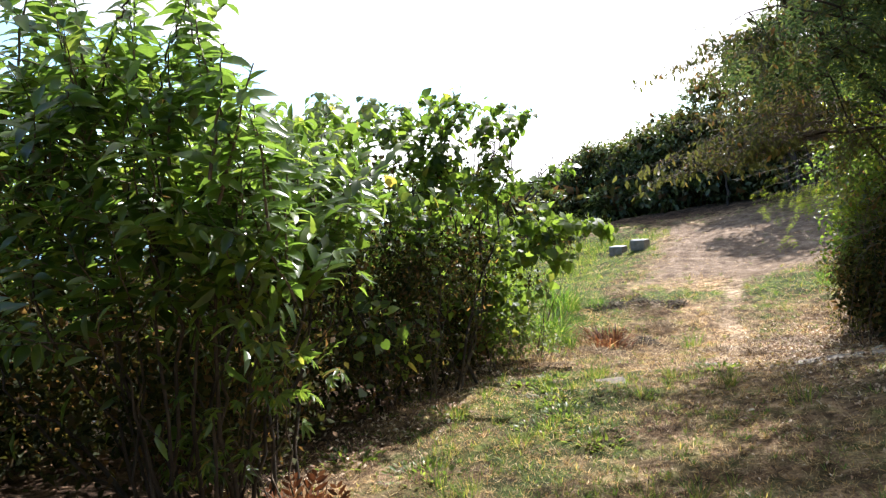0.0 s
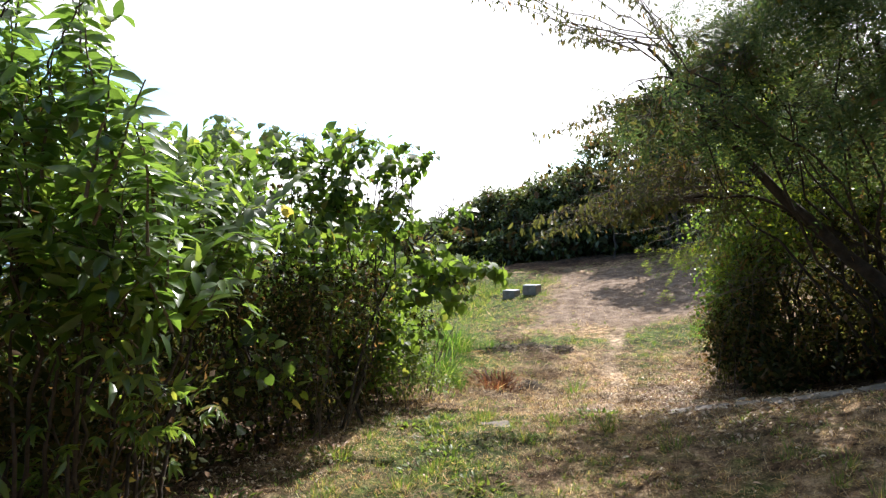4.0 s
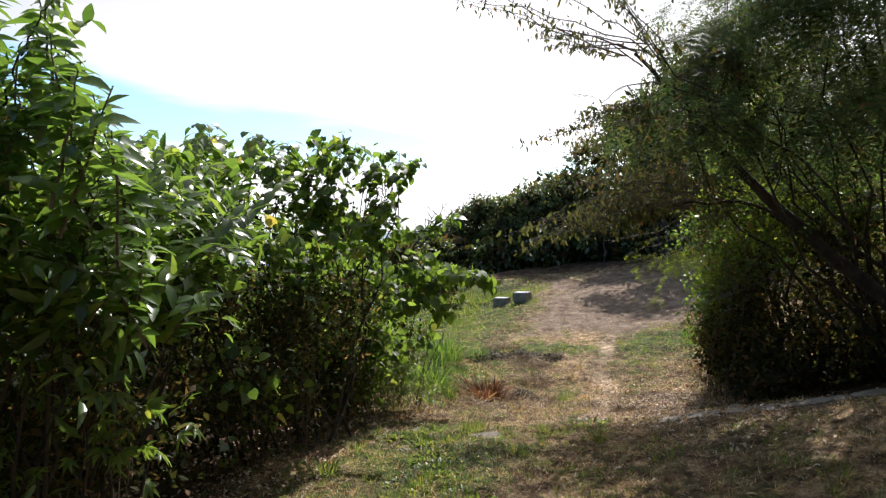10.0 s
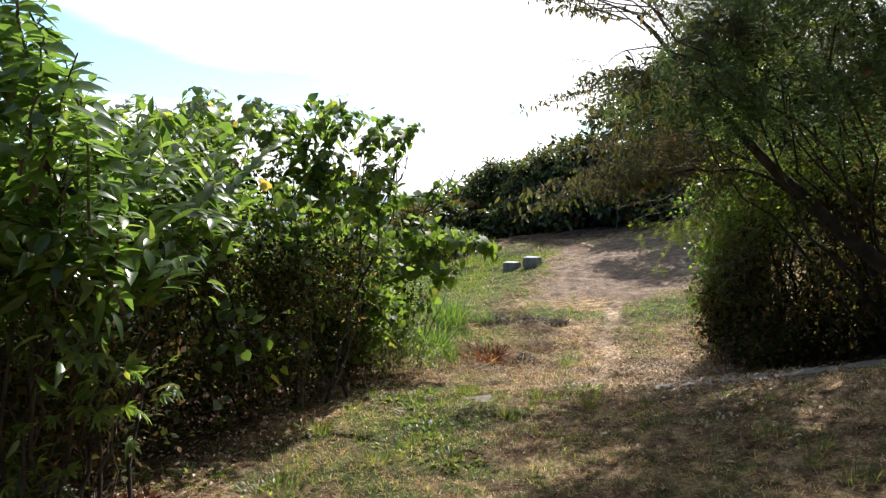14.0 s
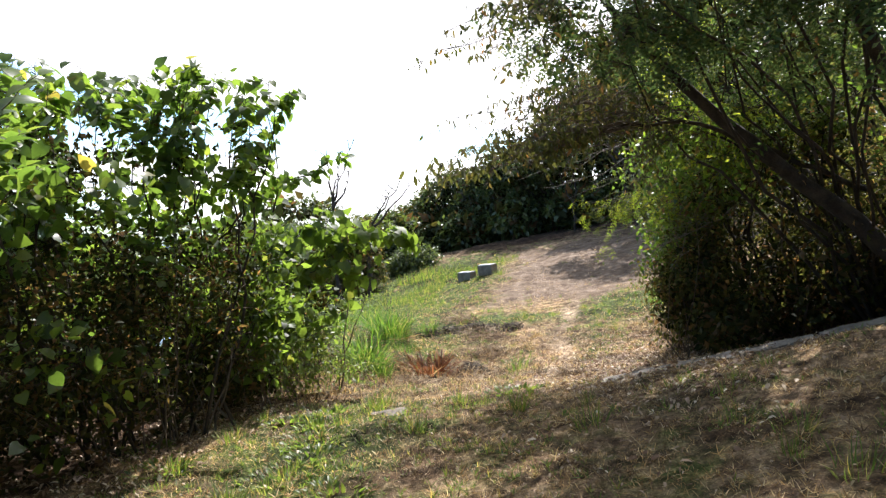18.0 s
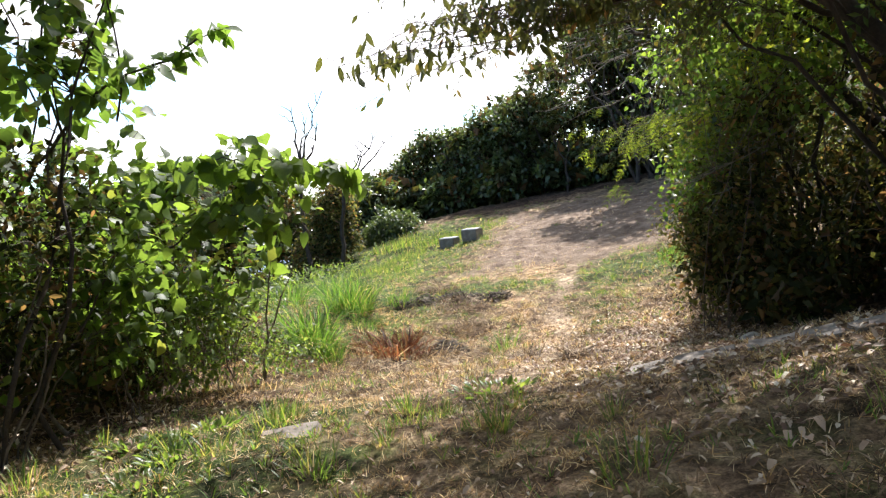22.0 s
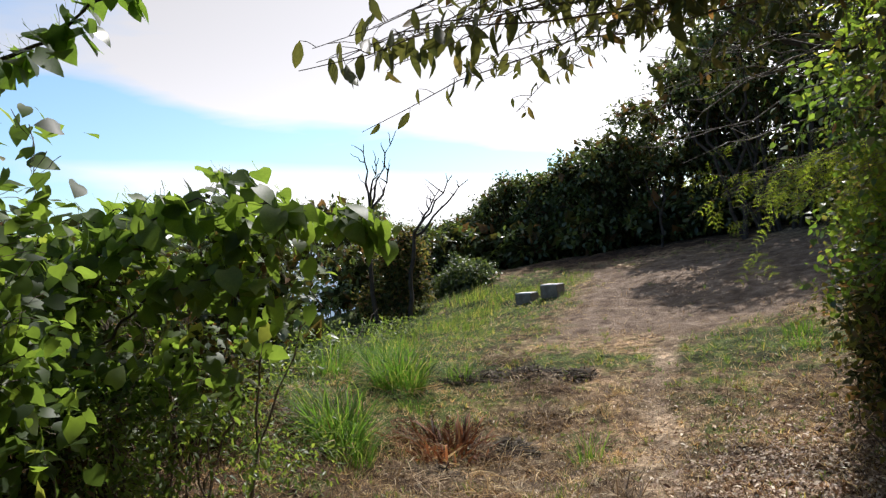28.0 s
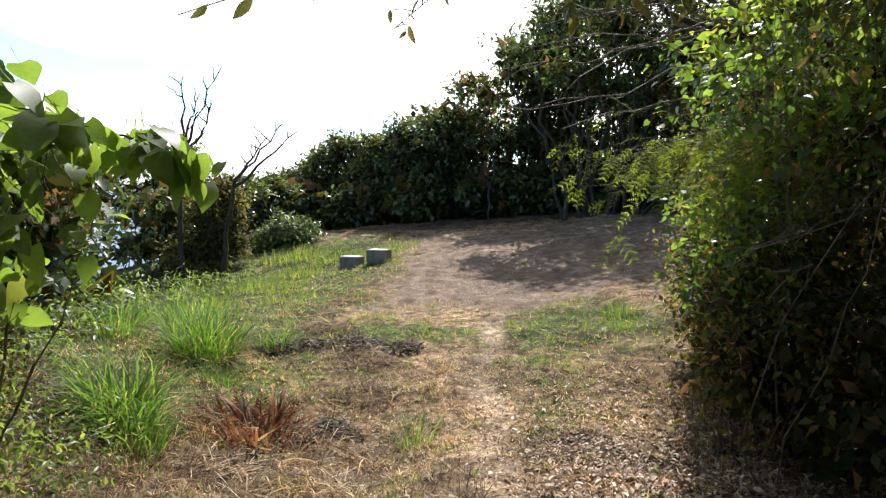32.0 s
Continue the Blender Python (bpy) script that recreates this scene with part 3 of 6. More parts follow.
def crown_points(blobs, n, bias=0.4, rough=0.5):
    """Places in a lumpy crown, most of them near its skin, with their way out."""
    b = np.array(blobs, float)
    w = (b[:, 3] * b[:, 4] * b[:, 5]) ** 0.67
    k = rng.choice(len(b), n, p=w / w.sum())
    d = unit(rng.normal(0, 1, (n, 3)))
    ph = b[k, 0] * 3 + b[k, 1]
    lump = 1 + rough * 0.5 * (np.sin(d[:, 0] * 5 + ph) * np.sin(d[:, 1] * 4 + ph * 2) + np.sin(d[:, 2] * 6 + d[:, 0] * 3 + ph * 3) * 0.7)
    r = rng.random(n) ** bias * lump
    return b[k, :3] + d * r[:, None] * b[k, 3:6], d, k


def plant(name, root, stems, blobs, n, per, shape, size, material, label, category, bias=0.4, droop=0.3, up=0.8, twig=0.45,
          spread=0.16, bark=None, limb_r=0.035, group="", rough=0.5, part_name="foliage", floor=0.05, gap=0.0, grain=1.0, inner=0, inner_size=2.4, thin=None, twigs=520, fill=(), core=0.8, n_fill=0):
    """A shrub or tree: stems from the ground into every lump of the crown, twigs to its skin, leaves round the twigs."""
    bark = bark or TWIG
    top = thing(name, root[0], root[1], gz(*root[:2]) - 0.03, label, category, group)
    lines, nodes = [], []
    for i, bl in enumerate(blobs):
        for j in range(stems):
            c = np.array(bl[:3]) + rng.normal(0, 0.35, 3) * np.array(bl[3:6])
            a = np.array([root[0], root[1], 0.0]) + np.array([rng.normal(0, 0.12), rng.normal(0, 0.12), 0]) + np.array([(bl[0] - root[0]) * 0.45, (bl[1] - root[1]) * 0.45, 0]) * (1 if stems > 1 else 0.2)
            a[2] = gz(a[0], a[1]) - 0.04
            ln = curve(a, c, 10, 0, 0.1, 0.08)
            lines.append((ln, limb_r * rng.uniform(0.6, 1.2), limb_r * 0.3))
            nodes.append(ln[3:])
    stem_name = "trunk" if name == "tree" else "stem"
    for l, r0, r1 in lines:
        part(stem_name, tubes(stem_name, [(local(l, top), r0, r1)], bark, 6), top)
    lines = []
    nodes = np.concatenate(nodes)
    tips, out, _ = crown_points(blobs, n, bias, rough)
    gnd = ground_z(tips[:, 0], tips[:, 1]) + floor
    ok = tips[:, 2] > gnd
    if gap:
        f = 2.6 / grain
        w = np.sin(tips[:, 0] * f + 1.3 * np.sin(tips[:, 1] * f * 0.8)) + np.sin(tips[:, 1] * f * 1.1 + 1.7 * np.sin(tips[:, 2] * f)) + np.sin(tips[:, 2] * f * 1.3 + 1.2 * np.sin(tips[:, 0] * f * 0.9))
        ok &= w + rng.normal(0, 0.5, len(w)) > gap
    tips, out = tips[ok], out[ok]
    for tp in tips[:: max(1, len(tips) // (twigs if root[1] < 14 and material is not GREEN_WOOD else 60))]:
        d2 = ((nodes - tp) ** 2).sum(1) + 2.0 * np.maximum(nodes[:, 2] - tp[2], 0) ** 2
        lines.append((curve(nodes[d2.argmin()], tp, 5, 0, 0.12, 0.05), limb_r * 0.22, 0.003))
    tagged(part("twig_mass", tubes("twig_mass", [(local(l, top), a, b) for l, a, b in lines], bark, 3), top), kind="stuff")
    m = len(tips) * per
    pos = np.repeat(tips, per, 0) + np.clip(rng.normal(0, spread, (m, 3)), -1.5 * spread, 1.5 * spread) * np.array([1, 1, 0.8])
    o = np.repeat(out, per, 0)
    ax = unit(o * 0.5 + rng.normal(0, 0.6, (m, 3)) + np.array([0, 0, -droop]))
    nm = unit(rng.normal(0, 0.55, (m, 3)) + np.array([0, 0, up]) + o * 0.3)
    sz = size * rng.uniform(0.6, 1.25, m)
    low = pos[:, 2] > ground_z(pos[:, 0], pos[:, 1]) + 0.02
    if thin:
        low &= rng.random(m) < np.interp(pos[:, 2], [thin[0], thin[1]], [thin[2], 1.0])
    # Dark filler leaves make the hollows of the plant look shaded.
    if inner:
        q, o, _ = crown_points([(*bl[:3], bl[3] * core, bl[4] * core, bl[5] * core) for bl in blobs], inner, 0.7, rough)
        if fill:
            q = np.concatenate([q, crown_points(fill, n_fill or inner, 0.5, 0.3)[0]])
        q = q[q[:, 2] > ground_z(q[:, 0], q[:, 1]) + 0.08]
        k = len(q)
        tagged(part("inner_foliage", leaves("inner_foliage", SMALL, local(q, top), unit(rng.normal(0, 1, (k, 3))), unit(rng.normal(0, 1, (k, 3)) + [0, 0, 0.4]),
                                            inner_size * size * rng.uniform(0.7, 1.2, k), SHADED_LEAF), top), kind="stuff")
    tagged(part(part_name, leaves(part_name, shape, local(pos, top)[low], ax[low], nm[low], sz[low], material), top), kind="stuff")
    return top


# ---- left shrubs ----
def shoots(top, spots, length, n_leaf, size, material, shape=LANCE):
    """Upright leafy shoots: a stem each, with long leaves in two ranks, every leaf a piece of its own."""
    me = leaves("leaf", shape, np.zeros((1, 3)), np.array([[1.0, 0, 0]]), np.array([[0, 0, 1.0]]), [1.0], material)
    for x, y, z in spots:
        ln = curve((x + rng.normal(0, 0.12), y + rng.normal(0, 0.12), z - length), (x, y, z), 8, 0, 0.04)
        stem = part("shoot", tubes("shoot", [(local(ln, top), 0.011, 0.004)], TWIG, 5), top)
        turn = rng.uniform(-0.7, 0.7)
        for k in range(n_leaf):
            s = 0.12 + 0.88 * (k + rng.uniform(-0.4, 0.4)) / n_leaf
            i = min(int(s * 7), 6)
            p = ln[i] + (ln[i + 1] - ln[i]) * (s * 7 - i)
            a = turn + (math.pi if k % 2 else 0) + rng.normal(0, 0.65)
            rise = 0.7 if s > 0.92 else rng.normal(0.05, 0.3)
            ax = unit(np.array([math.cos(a), math.sin(a), rise]))
            nm = np.array([rng.normal(0, 0.4), rng.normal(-0.2, 0.4), 1.0])
            yy = unit(np.cross(nm, ax))
            leaf = part("leaf", me, stem)
            sz = size * rng.uniform(0.6, 1.1) * (0.6 if s > 0.9 else 1)
            leaf.matrix_basis = Matrix.Translation(local(p, top)) @ Matrix((ax, yy, np.cross(ax, yy))).transposed().to_4x4() @ Matrix.Scale(sz, 4)


def shoot_mass(top, blobs, n, length, n_leaf, size, shape, material, low):
    """Many arching shoots on a shrub's skin, each with leaves in two ranks that grow longer to the middle."""
    at, out, _ = crown_points(blobs, n, 0.3, 0.5)
    P, A, N, S, lines = [], [], [], [], []
    for p, o in zip(at, out):
        if p[2] < low + rng.normal(0, 0.25):
            continue
        d = unit(o * [0.8, 0.8, 0.3] + [0, 0, 0.75] + rng.normal(0, 0.3, 3))
        tip = p + d * length * rng.uniform(0.6, 1.2)
        ln = curve(p - d * 0.25, tip, 8, -0.06, 0.06)
        lines.append((local(ln, top), 0.007, 0.002))
        side = unit(np.cross(d, [0, 0, 1]) + rng.normal(0, 0.25, 3))
        for k in range(n_leaf):
            s = 0.15 + 0.85 * k / (n_leaf - 1)
            i = min(int(s * 7), 6)
            q = ln[i] + (ln[i + 1] - ln[i]) * (s * 7 - i)
            sg = 1 if k % 2 else -1
            P.append(q)
            A.append(side * sg * (1.0 if s < 0.92 else 0.3) + d * 0.45 + rng.normal(0, 0.22, 3) + [0, 0, -0.12])
            N.append(np.array([0, 0, 1.0]) + o * 0.35 + rng.normal(0, 0.25, 3))
            S.append(size * (0.55 + 0.6 * math.sin(math.pi * min(s, 0.85))) * rng.uniform(0.85, 1.15))
    tagged(part("shoot_mass", tubes("shoot_mass", lines, TWIG, 4), top), kind="stuff")
    tagged(part("shoot_foliage", leaves("shoot_foliage", shape, local(P, top), np.array(A), np.array(N), S, material), top), kind="stuff")


A_LUMPS = [(-1.15, 1.4, 3.2, 0.55, 0.5, 0.55), (-2.0, 1.2, 3.4, 0.75, 0.7, 0.9), (-0.75, 1.6, 2.7, 0.4, 0.4, 0.5), (-2.9, 2.0, 3.7, 0.9, 0.8, 1.2), (-1.3, 2.3, 2.8, 0.5, 0.5, 0.5), (-0.45, 1.3, 3.3, 0.3, 0.3, 0.4), (-0.95, 1.35, 3.85, 0.4, 0.35, 0.4), (-1.6, 1.3, 4.1, 0.45, 0.4, 0.45), (-1.6, 1.2, 2.6, 0.6, 0.5, 0.5), (-1.0, 2.7, 3.05, 0.55, 0.5, 0.5), (-1.3, 3.5, 3.3, 0.6, 0.6, 0.5), (-0.75, 2.3, 2.6, 0.4, 0.4, 0.45), (-1.9, 2.6, 3.5, 0.6, 0.6, 0.6)]
# The fill lumps put darkened leaves where shade lies under the shrub.
near_shrub = plant("shrub", (-1.5, 1.8), 2,
                   A_LUMPS + [(-1.3, 1.5, 2.0, 0.8, 0.7, 0.7), (-2.2, 1.2, 2.0, 1.0, 0.8, 0.9), (-2.0, 2.6, 1.9, 1.0, 1.2, 0.9)],
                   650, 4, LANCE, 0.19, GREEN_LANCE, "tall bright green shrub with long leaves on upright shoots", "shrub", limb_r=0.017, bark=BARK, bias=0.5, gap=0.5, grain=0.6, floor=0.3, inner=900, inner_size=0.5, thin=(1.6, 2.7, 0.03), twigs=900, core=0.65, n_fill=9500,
                   fill=[(-1.6, 2.2, 1.5, 0.7, 0.8, 0.8), (-2.3, 1.8, 1.7, 0.9, 0.8, 1.0), (-1.9, 3.3, 1.4, 0.8, 0.9, 0.9), (-3.4, 1.8, 2.0, 0.9, 0.9, 1.1), (-3.3, 3.4, 1.6, 1.0, 1.0, 1.2), (-4.4, 2.8, 2.0, 1.2, 1.2, 1.6), (-4.2, 4.4, 1.6, 1.2, 1.2, 1.5)])
shoot_mass(near_shrub, A_LUMPS, 520, 0.45, 13, 0.175, LONG, GREEN_LANCE, 2.45)
shoots(near_shrub, [(0.08, 0.98, 3.98), (-0.12, 1.0, 4.12), (-0.34, 1.05, 4.3), (-0.5, 1.2, 4.56), (-0.85, 1.5, 4.72), (-1.3, 1.6, 4.85), (-0.12, 1.2, 3.8), (-0.4, 1.4, 4.05), (-0.7, 1.2, 4.25), (-1.7, 1.4, 4.95), (-0.3, 1.7, 3.55), (-0.65, 1.9, 3.9), (-1.1, 1.3, 4.5), (-0.4, 1.4, 3.3), (-2.1, 1.5, 5.1)], 0.75, 30, 0.2, GREEN_LANCE, LONG)
plant("weed", (-0.75, 2.0), 1, [(-1.2, 1.6, 1.45, 0.3, 0.25, 0.25), (-0.4, 1.8, 2.2, 0.18, 0.2, 0.25), (-0.7, 1.7, 1.9, 0.3, 0.25, 0.3), (-1.6, 1.7, 1.35, 0.3, 0.25, 0.2)], 34, 3, PALM, 0.13, GREEN_HEART, "small plant with star-shaped glossy leaves under the shrub", "weed", limb_r=0.008, up=1.2)
plant("shrub", (-4.6, 0.6), 2, [(-4.4, 0.8, 2.8, 1.3, 1.2, 1.7), (-5.4, 2.0, 3.0, 1.6, 1.6, 2.2), (-4.0, 0.2, 1.8, 1.0, 0.8, 0.9)], 700, 6, OVAL, 0.22, GREEN_LANCE, "tall leafy green shrub beside the slope", "shrub", limb_r=0.03, bias=0.55, inner=2500, inner_size=1.2, core=0.85)

# Low fill lumps of darkened leaves give this shrub its shaded base.
hedge_shrub = plant("shrub", (-1.8, 6.4), 2,
                    [(-2.2, 4.7, 3.35, 0.8, 0.9, 0.85), (-1.9, 5.8, 3.4, 0.8, 0.8, 0.95), (-1.3, 6.7, 3.45, 0.75, 0.7, 0.95), (-0.7, 7.1, 3.45, 0.5, 0.6, 0.85), (-2.8, 6.2, 3.7, 0.8, 0.8, 0.9), (-1.7, 6.0, 1.8, 0.8, 1.1, 1.3), (-1.35, 7.3, 1.5, 0.6, 0.8, 1.1), (-3.0, 6.5, 2.6, 1.3, 1.3, 1.7), (-3.2, 4.8, 2.4, 1.1, 1.2, 1.8), (-2.2, 7.6, 2.0, 0.9, 0.9, 1.5), (-1.6, 5.0, 1.3, 0.7, 0.8, 0.8), (-3.6, 5.2, 1.2, 1.2, 1.0, 1.0), (-4.4, 7.0, 1.6, 1.3, 1.2, 1.5)],
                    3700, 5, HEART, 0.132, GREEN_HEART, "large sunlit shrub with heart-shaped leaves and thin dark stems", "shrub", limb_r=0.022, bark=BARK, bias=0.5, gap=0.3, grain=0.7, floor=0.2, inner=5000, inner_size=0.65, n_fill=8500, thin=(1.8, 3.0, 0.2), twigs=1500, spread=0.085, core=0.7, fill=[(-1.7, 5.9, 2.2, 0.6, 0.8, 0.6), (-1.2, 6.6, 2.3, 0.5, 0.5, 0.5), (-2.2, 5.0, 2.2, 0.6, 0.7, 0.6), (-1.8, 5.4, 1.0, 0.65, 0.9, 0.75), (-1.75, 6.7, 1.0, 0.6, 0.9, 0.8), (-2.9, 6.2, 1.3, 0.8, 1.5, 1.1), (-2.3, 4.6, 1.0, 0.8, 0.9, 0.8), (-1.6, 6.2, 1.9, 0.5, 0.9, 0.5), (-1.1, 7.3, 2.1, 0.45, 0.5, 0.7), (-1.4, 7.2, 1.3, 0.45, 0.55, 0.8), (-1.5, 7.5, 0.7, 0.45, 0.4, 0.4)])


def leafy_branch(top, line, radius, n, size, shape, material):
    """A branch whose leaves can be told apart, each a piece of its own."""
    ln = np.array(line, float)
    s = np.linspace(0, len(ln) - 1, 24)
    ln = np.stack([np.interp(s, np.arange(len(ln)), ln[:, c]) for c in range(3)], 1) + rng.normal(0, 0.012, (24, 3))
    branch = part("branch", tubes("branch", [(local(ln, top), radius, 0.003)], BARK, 6), top)
    me = leaves("leaf", HEART_STALK if shape is HEART else shape, np.zeros((1, 3)), np.array([[1.0, 0, 0]]), np.array([[0, 0, 1.0]]), [1.0], material)
    for k in range(n):
        p = ln[int(rng.integers(5, 24))] + np.clip(rng.normal(0, 0.4, 3), -0.6, 0.6) * size
        a = unit(np.array([rng.normal(0.25, 0.6), rng.normal(0, 0.6), rng.normal(-0.55, 0.35)]))
        z = unit(np.array([rng.normal(0, 0.5), rng.normal(-0.3, 0.5), 1.0]))
        y = unit(np.cross(z, a))
        z = np.cross(a, y)
        leaf = part("leaf", me, branch)
        sz = size * rng.uniform(0.6, 1.2)
        m = Matrix((a, y, z)).transposed().to_4x4()
        leaf.matrix_basis = Matrix.Translation(local(p, top)) @ m @ Matrix.Scale(sz, 4)


leafy_branch(near_shrub, [(-1.1, 1.4, 3.8), (-0.75, 1.2, 4.15), (-0.45, 1.05, 4.35), (-0.2, 0.98, 4.46)], 0.008, 70, 0.075, OVAL, GREEN_HEART)
leafy_branch(near_shrub, [(-1.6, 1.4, 4.0), (-1.1, 1.15, 4.4), (-0.7, 1.0, 4.55), (-0.5, 0.95, 4.62)], 0.008, 60, 0.075, OVAL, GREEN_HEART)
leafy_branch(hedge_shrub, [(-1.3, 7.2, 2.4), (-0.9, 7.3, 2.85), (-0.46, 7.34, 3.12), (-0.05, 7.4, 3.2), (0.25, 7.4, 3.33), (0.44, 7.4, 3.36)], 0.016, 70, 0.13, HEART, GREEN_HEART)
leafy_branch(hedge_shrub, [(-0.9, 7.3, 3.0), (-0.6, 7.4, 3.5), (-0.3, 7.35, 3.95), (-0.14, 7.36, 4.2)], 0.012, 60, 0.12, HEART, GREEN_HEART)


def cluster_tops(top, tips, n, size, shape, material):
    """Slender stems that end in an open umbrella of drooping leaves."""
    P, A, N, S, lines = [], [], [], [], []
    for x, y, z in tips:
        foot = np.array((x - 0.25 + rng.normal(0, 0.2), y + rng.normal(0, 0.2), z - 1.5))
        ln = curve(foot, (x, y, z), 8, 0, 0.06)
        lines.append((local(ln, top), 0.011, 0.004))
        for k in range(n):
            s = rng.uniform(0.72, 1.0) * 7
            i = min(int(s), 6)
            p = ln[i] + (ln[i + 1] - ln[i]) * (s - i)
            a = rng.uniform(0, 2 * math.pi)
            d = np.array([math.cos(a), math.sin(a), 0.25])
            q = p + d * rng.uniform(0.05, 0.2)
            lines.append((local([p, (p + q) / 2 + [0, 0, 0.02], q], top), 0.003, 0.002))
            P.append(q)
            A.append(d * [1, 1, 0] + [0, 0, -rng.uniform(0.2, 1.0)])
            N.append(np.array([0, 0, 1.0]) + d * 0.5 + rng.normal(0, 0.25, 3))
            S.append(size * rng.uniform(0.65, 1.2))
    tagged(part("stalk_mass", tubes("stalk_mass", lines, BARK, 4), top), kind="stuff")
    tagged(part("crown_foliage", leaves("crown_foliage", shape, local(P, top), np.array(A), np.array(N), S, material), top), kind="stuff")


cluster_tops(hedge_shrub, [(-0.3, 7.07, 4.28), (-0.62, 7.1, 4.12), (-0.9, 6.95, 4.4), (-1.15, 7.05, 4.42), (-1.35, 6.7, 4.3), (-1.65, 6.4, 4.35), (-1.75, 6.05, 4.25), (-2.05, 6.2, 4.5), (-1.95, 5.6, 4.2), (-2.1, 5.1, 4.25), (-2.35, 5.6, 4.4), (-1.95, 4.2, 4.1), (-2.2, 4.5, 4.25), (-2.6, 5.9, 4.6), (-2.9, 6.5, 4.7), (-1.5, 7.3, 4.5), (-1.0, 6.6, 4.0), (-0.5, 6.9, 3.8), (-1.9, 6.9, 4.5), (-2.4, 7.0, 4.6), (-0.75, 7.3, 4.3)], 26, 0.145, HEART, GREEN_HEART)

plant("brush", (-1.5, 6.2), 3, [(-1.2, 5.6, 1.5, 0.45, 0.6, 0.7), (-0.95, 6.6, 1.7, 0.4, 0.5, 0.7), (-1.7, 4.7, 1.4, 0.45, 0.5, 0.7), (-1.3, 6.2, 2.3, 0.4, 0.5, 0.5), (-1.05, 7.2, 1.2, 0.35, 0.4, 0.5)],
      420, 4, OVAL, 0.075, GREEN_SHADE, "tangled brown brush with few leaves under the shrub", "brush", limb_r=0.011, bias=0.6, gap=0.2, grain=0.5, spread=0.1, twigs=300)

# The fill here darkens the hollow under the vine like shade.
vine_bush = plant("bush", (-1.5, 9.9), 2,
                  [(-0.75, 9.6, 2.15, 0.75, 0.5, 0.58), (-0.25, 9.8, 1.95, 0.45, 0.4, 0.4), (-0.95, 9.5, 1.35, 0.55, 0.35, 0.5), (-1.65, 9.3, 1.25, 0.6, 0.4, 0.55), (-2.5, 9.1, 1.2, 0.7, 0.5, 0.7), (-1.7, 9.5, 2.0, 0.9, 0.5, 0.62), (-2.8, 9.9, 1.9, 1.1, 1.0, 0.9), (-2.6, 9.9, 0.6, 1.0, 0.8, 0.8), (-4.3, 9.8, 1.8, 1.2, 1.2, 1.2), (-3.2, 10.8, 1.3, 1.6, 1.0, 1.2)],
                  1900, 4, HEART, 0.15, GREEN_VINE, "low bush overgrown by a vine with large round leaves", "bush", limb_r=0.014, up=1.0, bias=0.5, gap=0.1, grain=0.5, inner=2200, inner_size=0.55, thin=(0.5, 1.2, 0.4), twigs=900, rough=0.5, floor=0.1, spread=0.1, core=0.75, n_fill=8000, fill=[(-2.9, 9.5, 0.6, 0.8, 0.6, 0.7), (-2.2, 8.5, 0.65, 0.7, 0.5, 0.6), (-1.65, 8.35, 0.4, 0.4, 0.35, 0.3), (-3.6, 11.4, 0.9, 1.4, 0.7, 1.0), (-2.6, 11.6, 0.5, 0.8, 0.5, 0.6)])
leafy_branch(vine_bush, [(-1.0, 9.7, 2.0), (-0.85, 9.65, 2.4), (-0.7, 9.6, 2.75), (-0.55, 9.6, 2.7)], 0.012, 26, 0.2, HEART, GREEN_VINE)
leafy_branch(vine_bush, [(-0.8, 9.7, 2.2), (-0.3, 9.7, 2.42), (0.1, 9.85, 2.38), (0.35, 9.9, 2.32), (0.52, 9.95, 2.2)], 0.012, 54, 0.2, HEART, GREEN_VINE)
leafy_branch(vine_bush, [(-2.9, 9.6, 1.9), (-2.4, 9.5, 2.35), (-1.8, 9.5, 2.55), (-1.3, 9.5, 2.5)], 0.012, 54, 0.2, HEART, GREEN_VINE)
leafy_branch(vine_bush, [(-1.9, 9.3, 1.9), (-1.4, 9.2, 2.3), (-0.9, 9.2, 2.55), (-0.3, 9.3, 2.5), (0.1, 9.4, 2.4)], 0.012, 60, 0.2, HEART, GREEN_VINE)
leafy_branch(vine_bush, [(-1.6, 9.1, 1.5), (-1.1, 9.05, 1.85), (-0.6, 9.1, 1.95), (-0.2, 9.2, 1.8)], 0.012, 46, 0.2, HEART, GREEN_VINE)

plant("vine", (-1.1, 7.7), 2, [(-0.85, 7.7, 2.0, 0.35, 0.3, 0.6), (-1.0, 7.6, 1.25, 0.4, 0.35, 0.6), (-0.95, 7.9, 2.6, 0.3, 0.3, 0.35), (-1.5, 8.0, 1.5, 0.4, 0.35, 0.6)], 300, 4, HEART, 0.12, GREEN_VINE,
      "sunlit vine with round leaves hanging over the shrub", "vine", limb_r=0.007, bias=0.5, gap=-0.3, grain=0.4)

plant("weed_patch", (-1.5, 9.3), 2,
      [(-1.1, 9.1, 0.8, 0.45, 0.35, 0.5), (-1.55, 8.9, 0.6, 0.55, 0.35, 0.6), (-1.2, 8.7, 0.45, 0.4, 0.3, 0.3), (-1.9, 8.9, 0.8, 0.4, 0.35, 0.5), (-0.75, 9.5, 0.4, 0.3, 0.3, 0.22), (-2.3, 8.6, 0.9, 0.4, 0.4, 0.6)],
      760, 6, OVAL, 0.08, GREEN_WEED, "bright green leafy weeds at the foot of the bush", "weeds", limb_r=0.007, floor=0.0, gap=-0.6, grain=0.4, up=1.6, droop=0.1, spread=0.1)
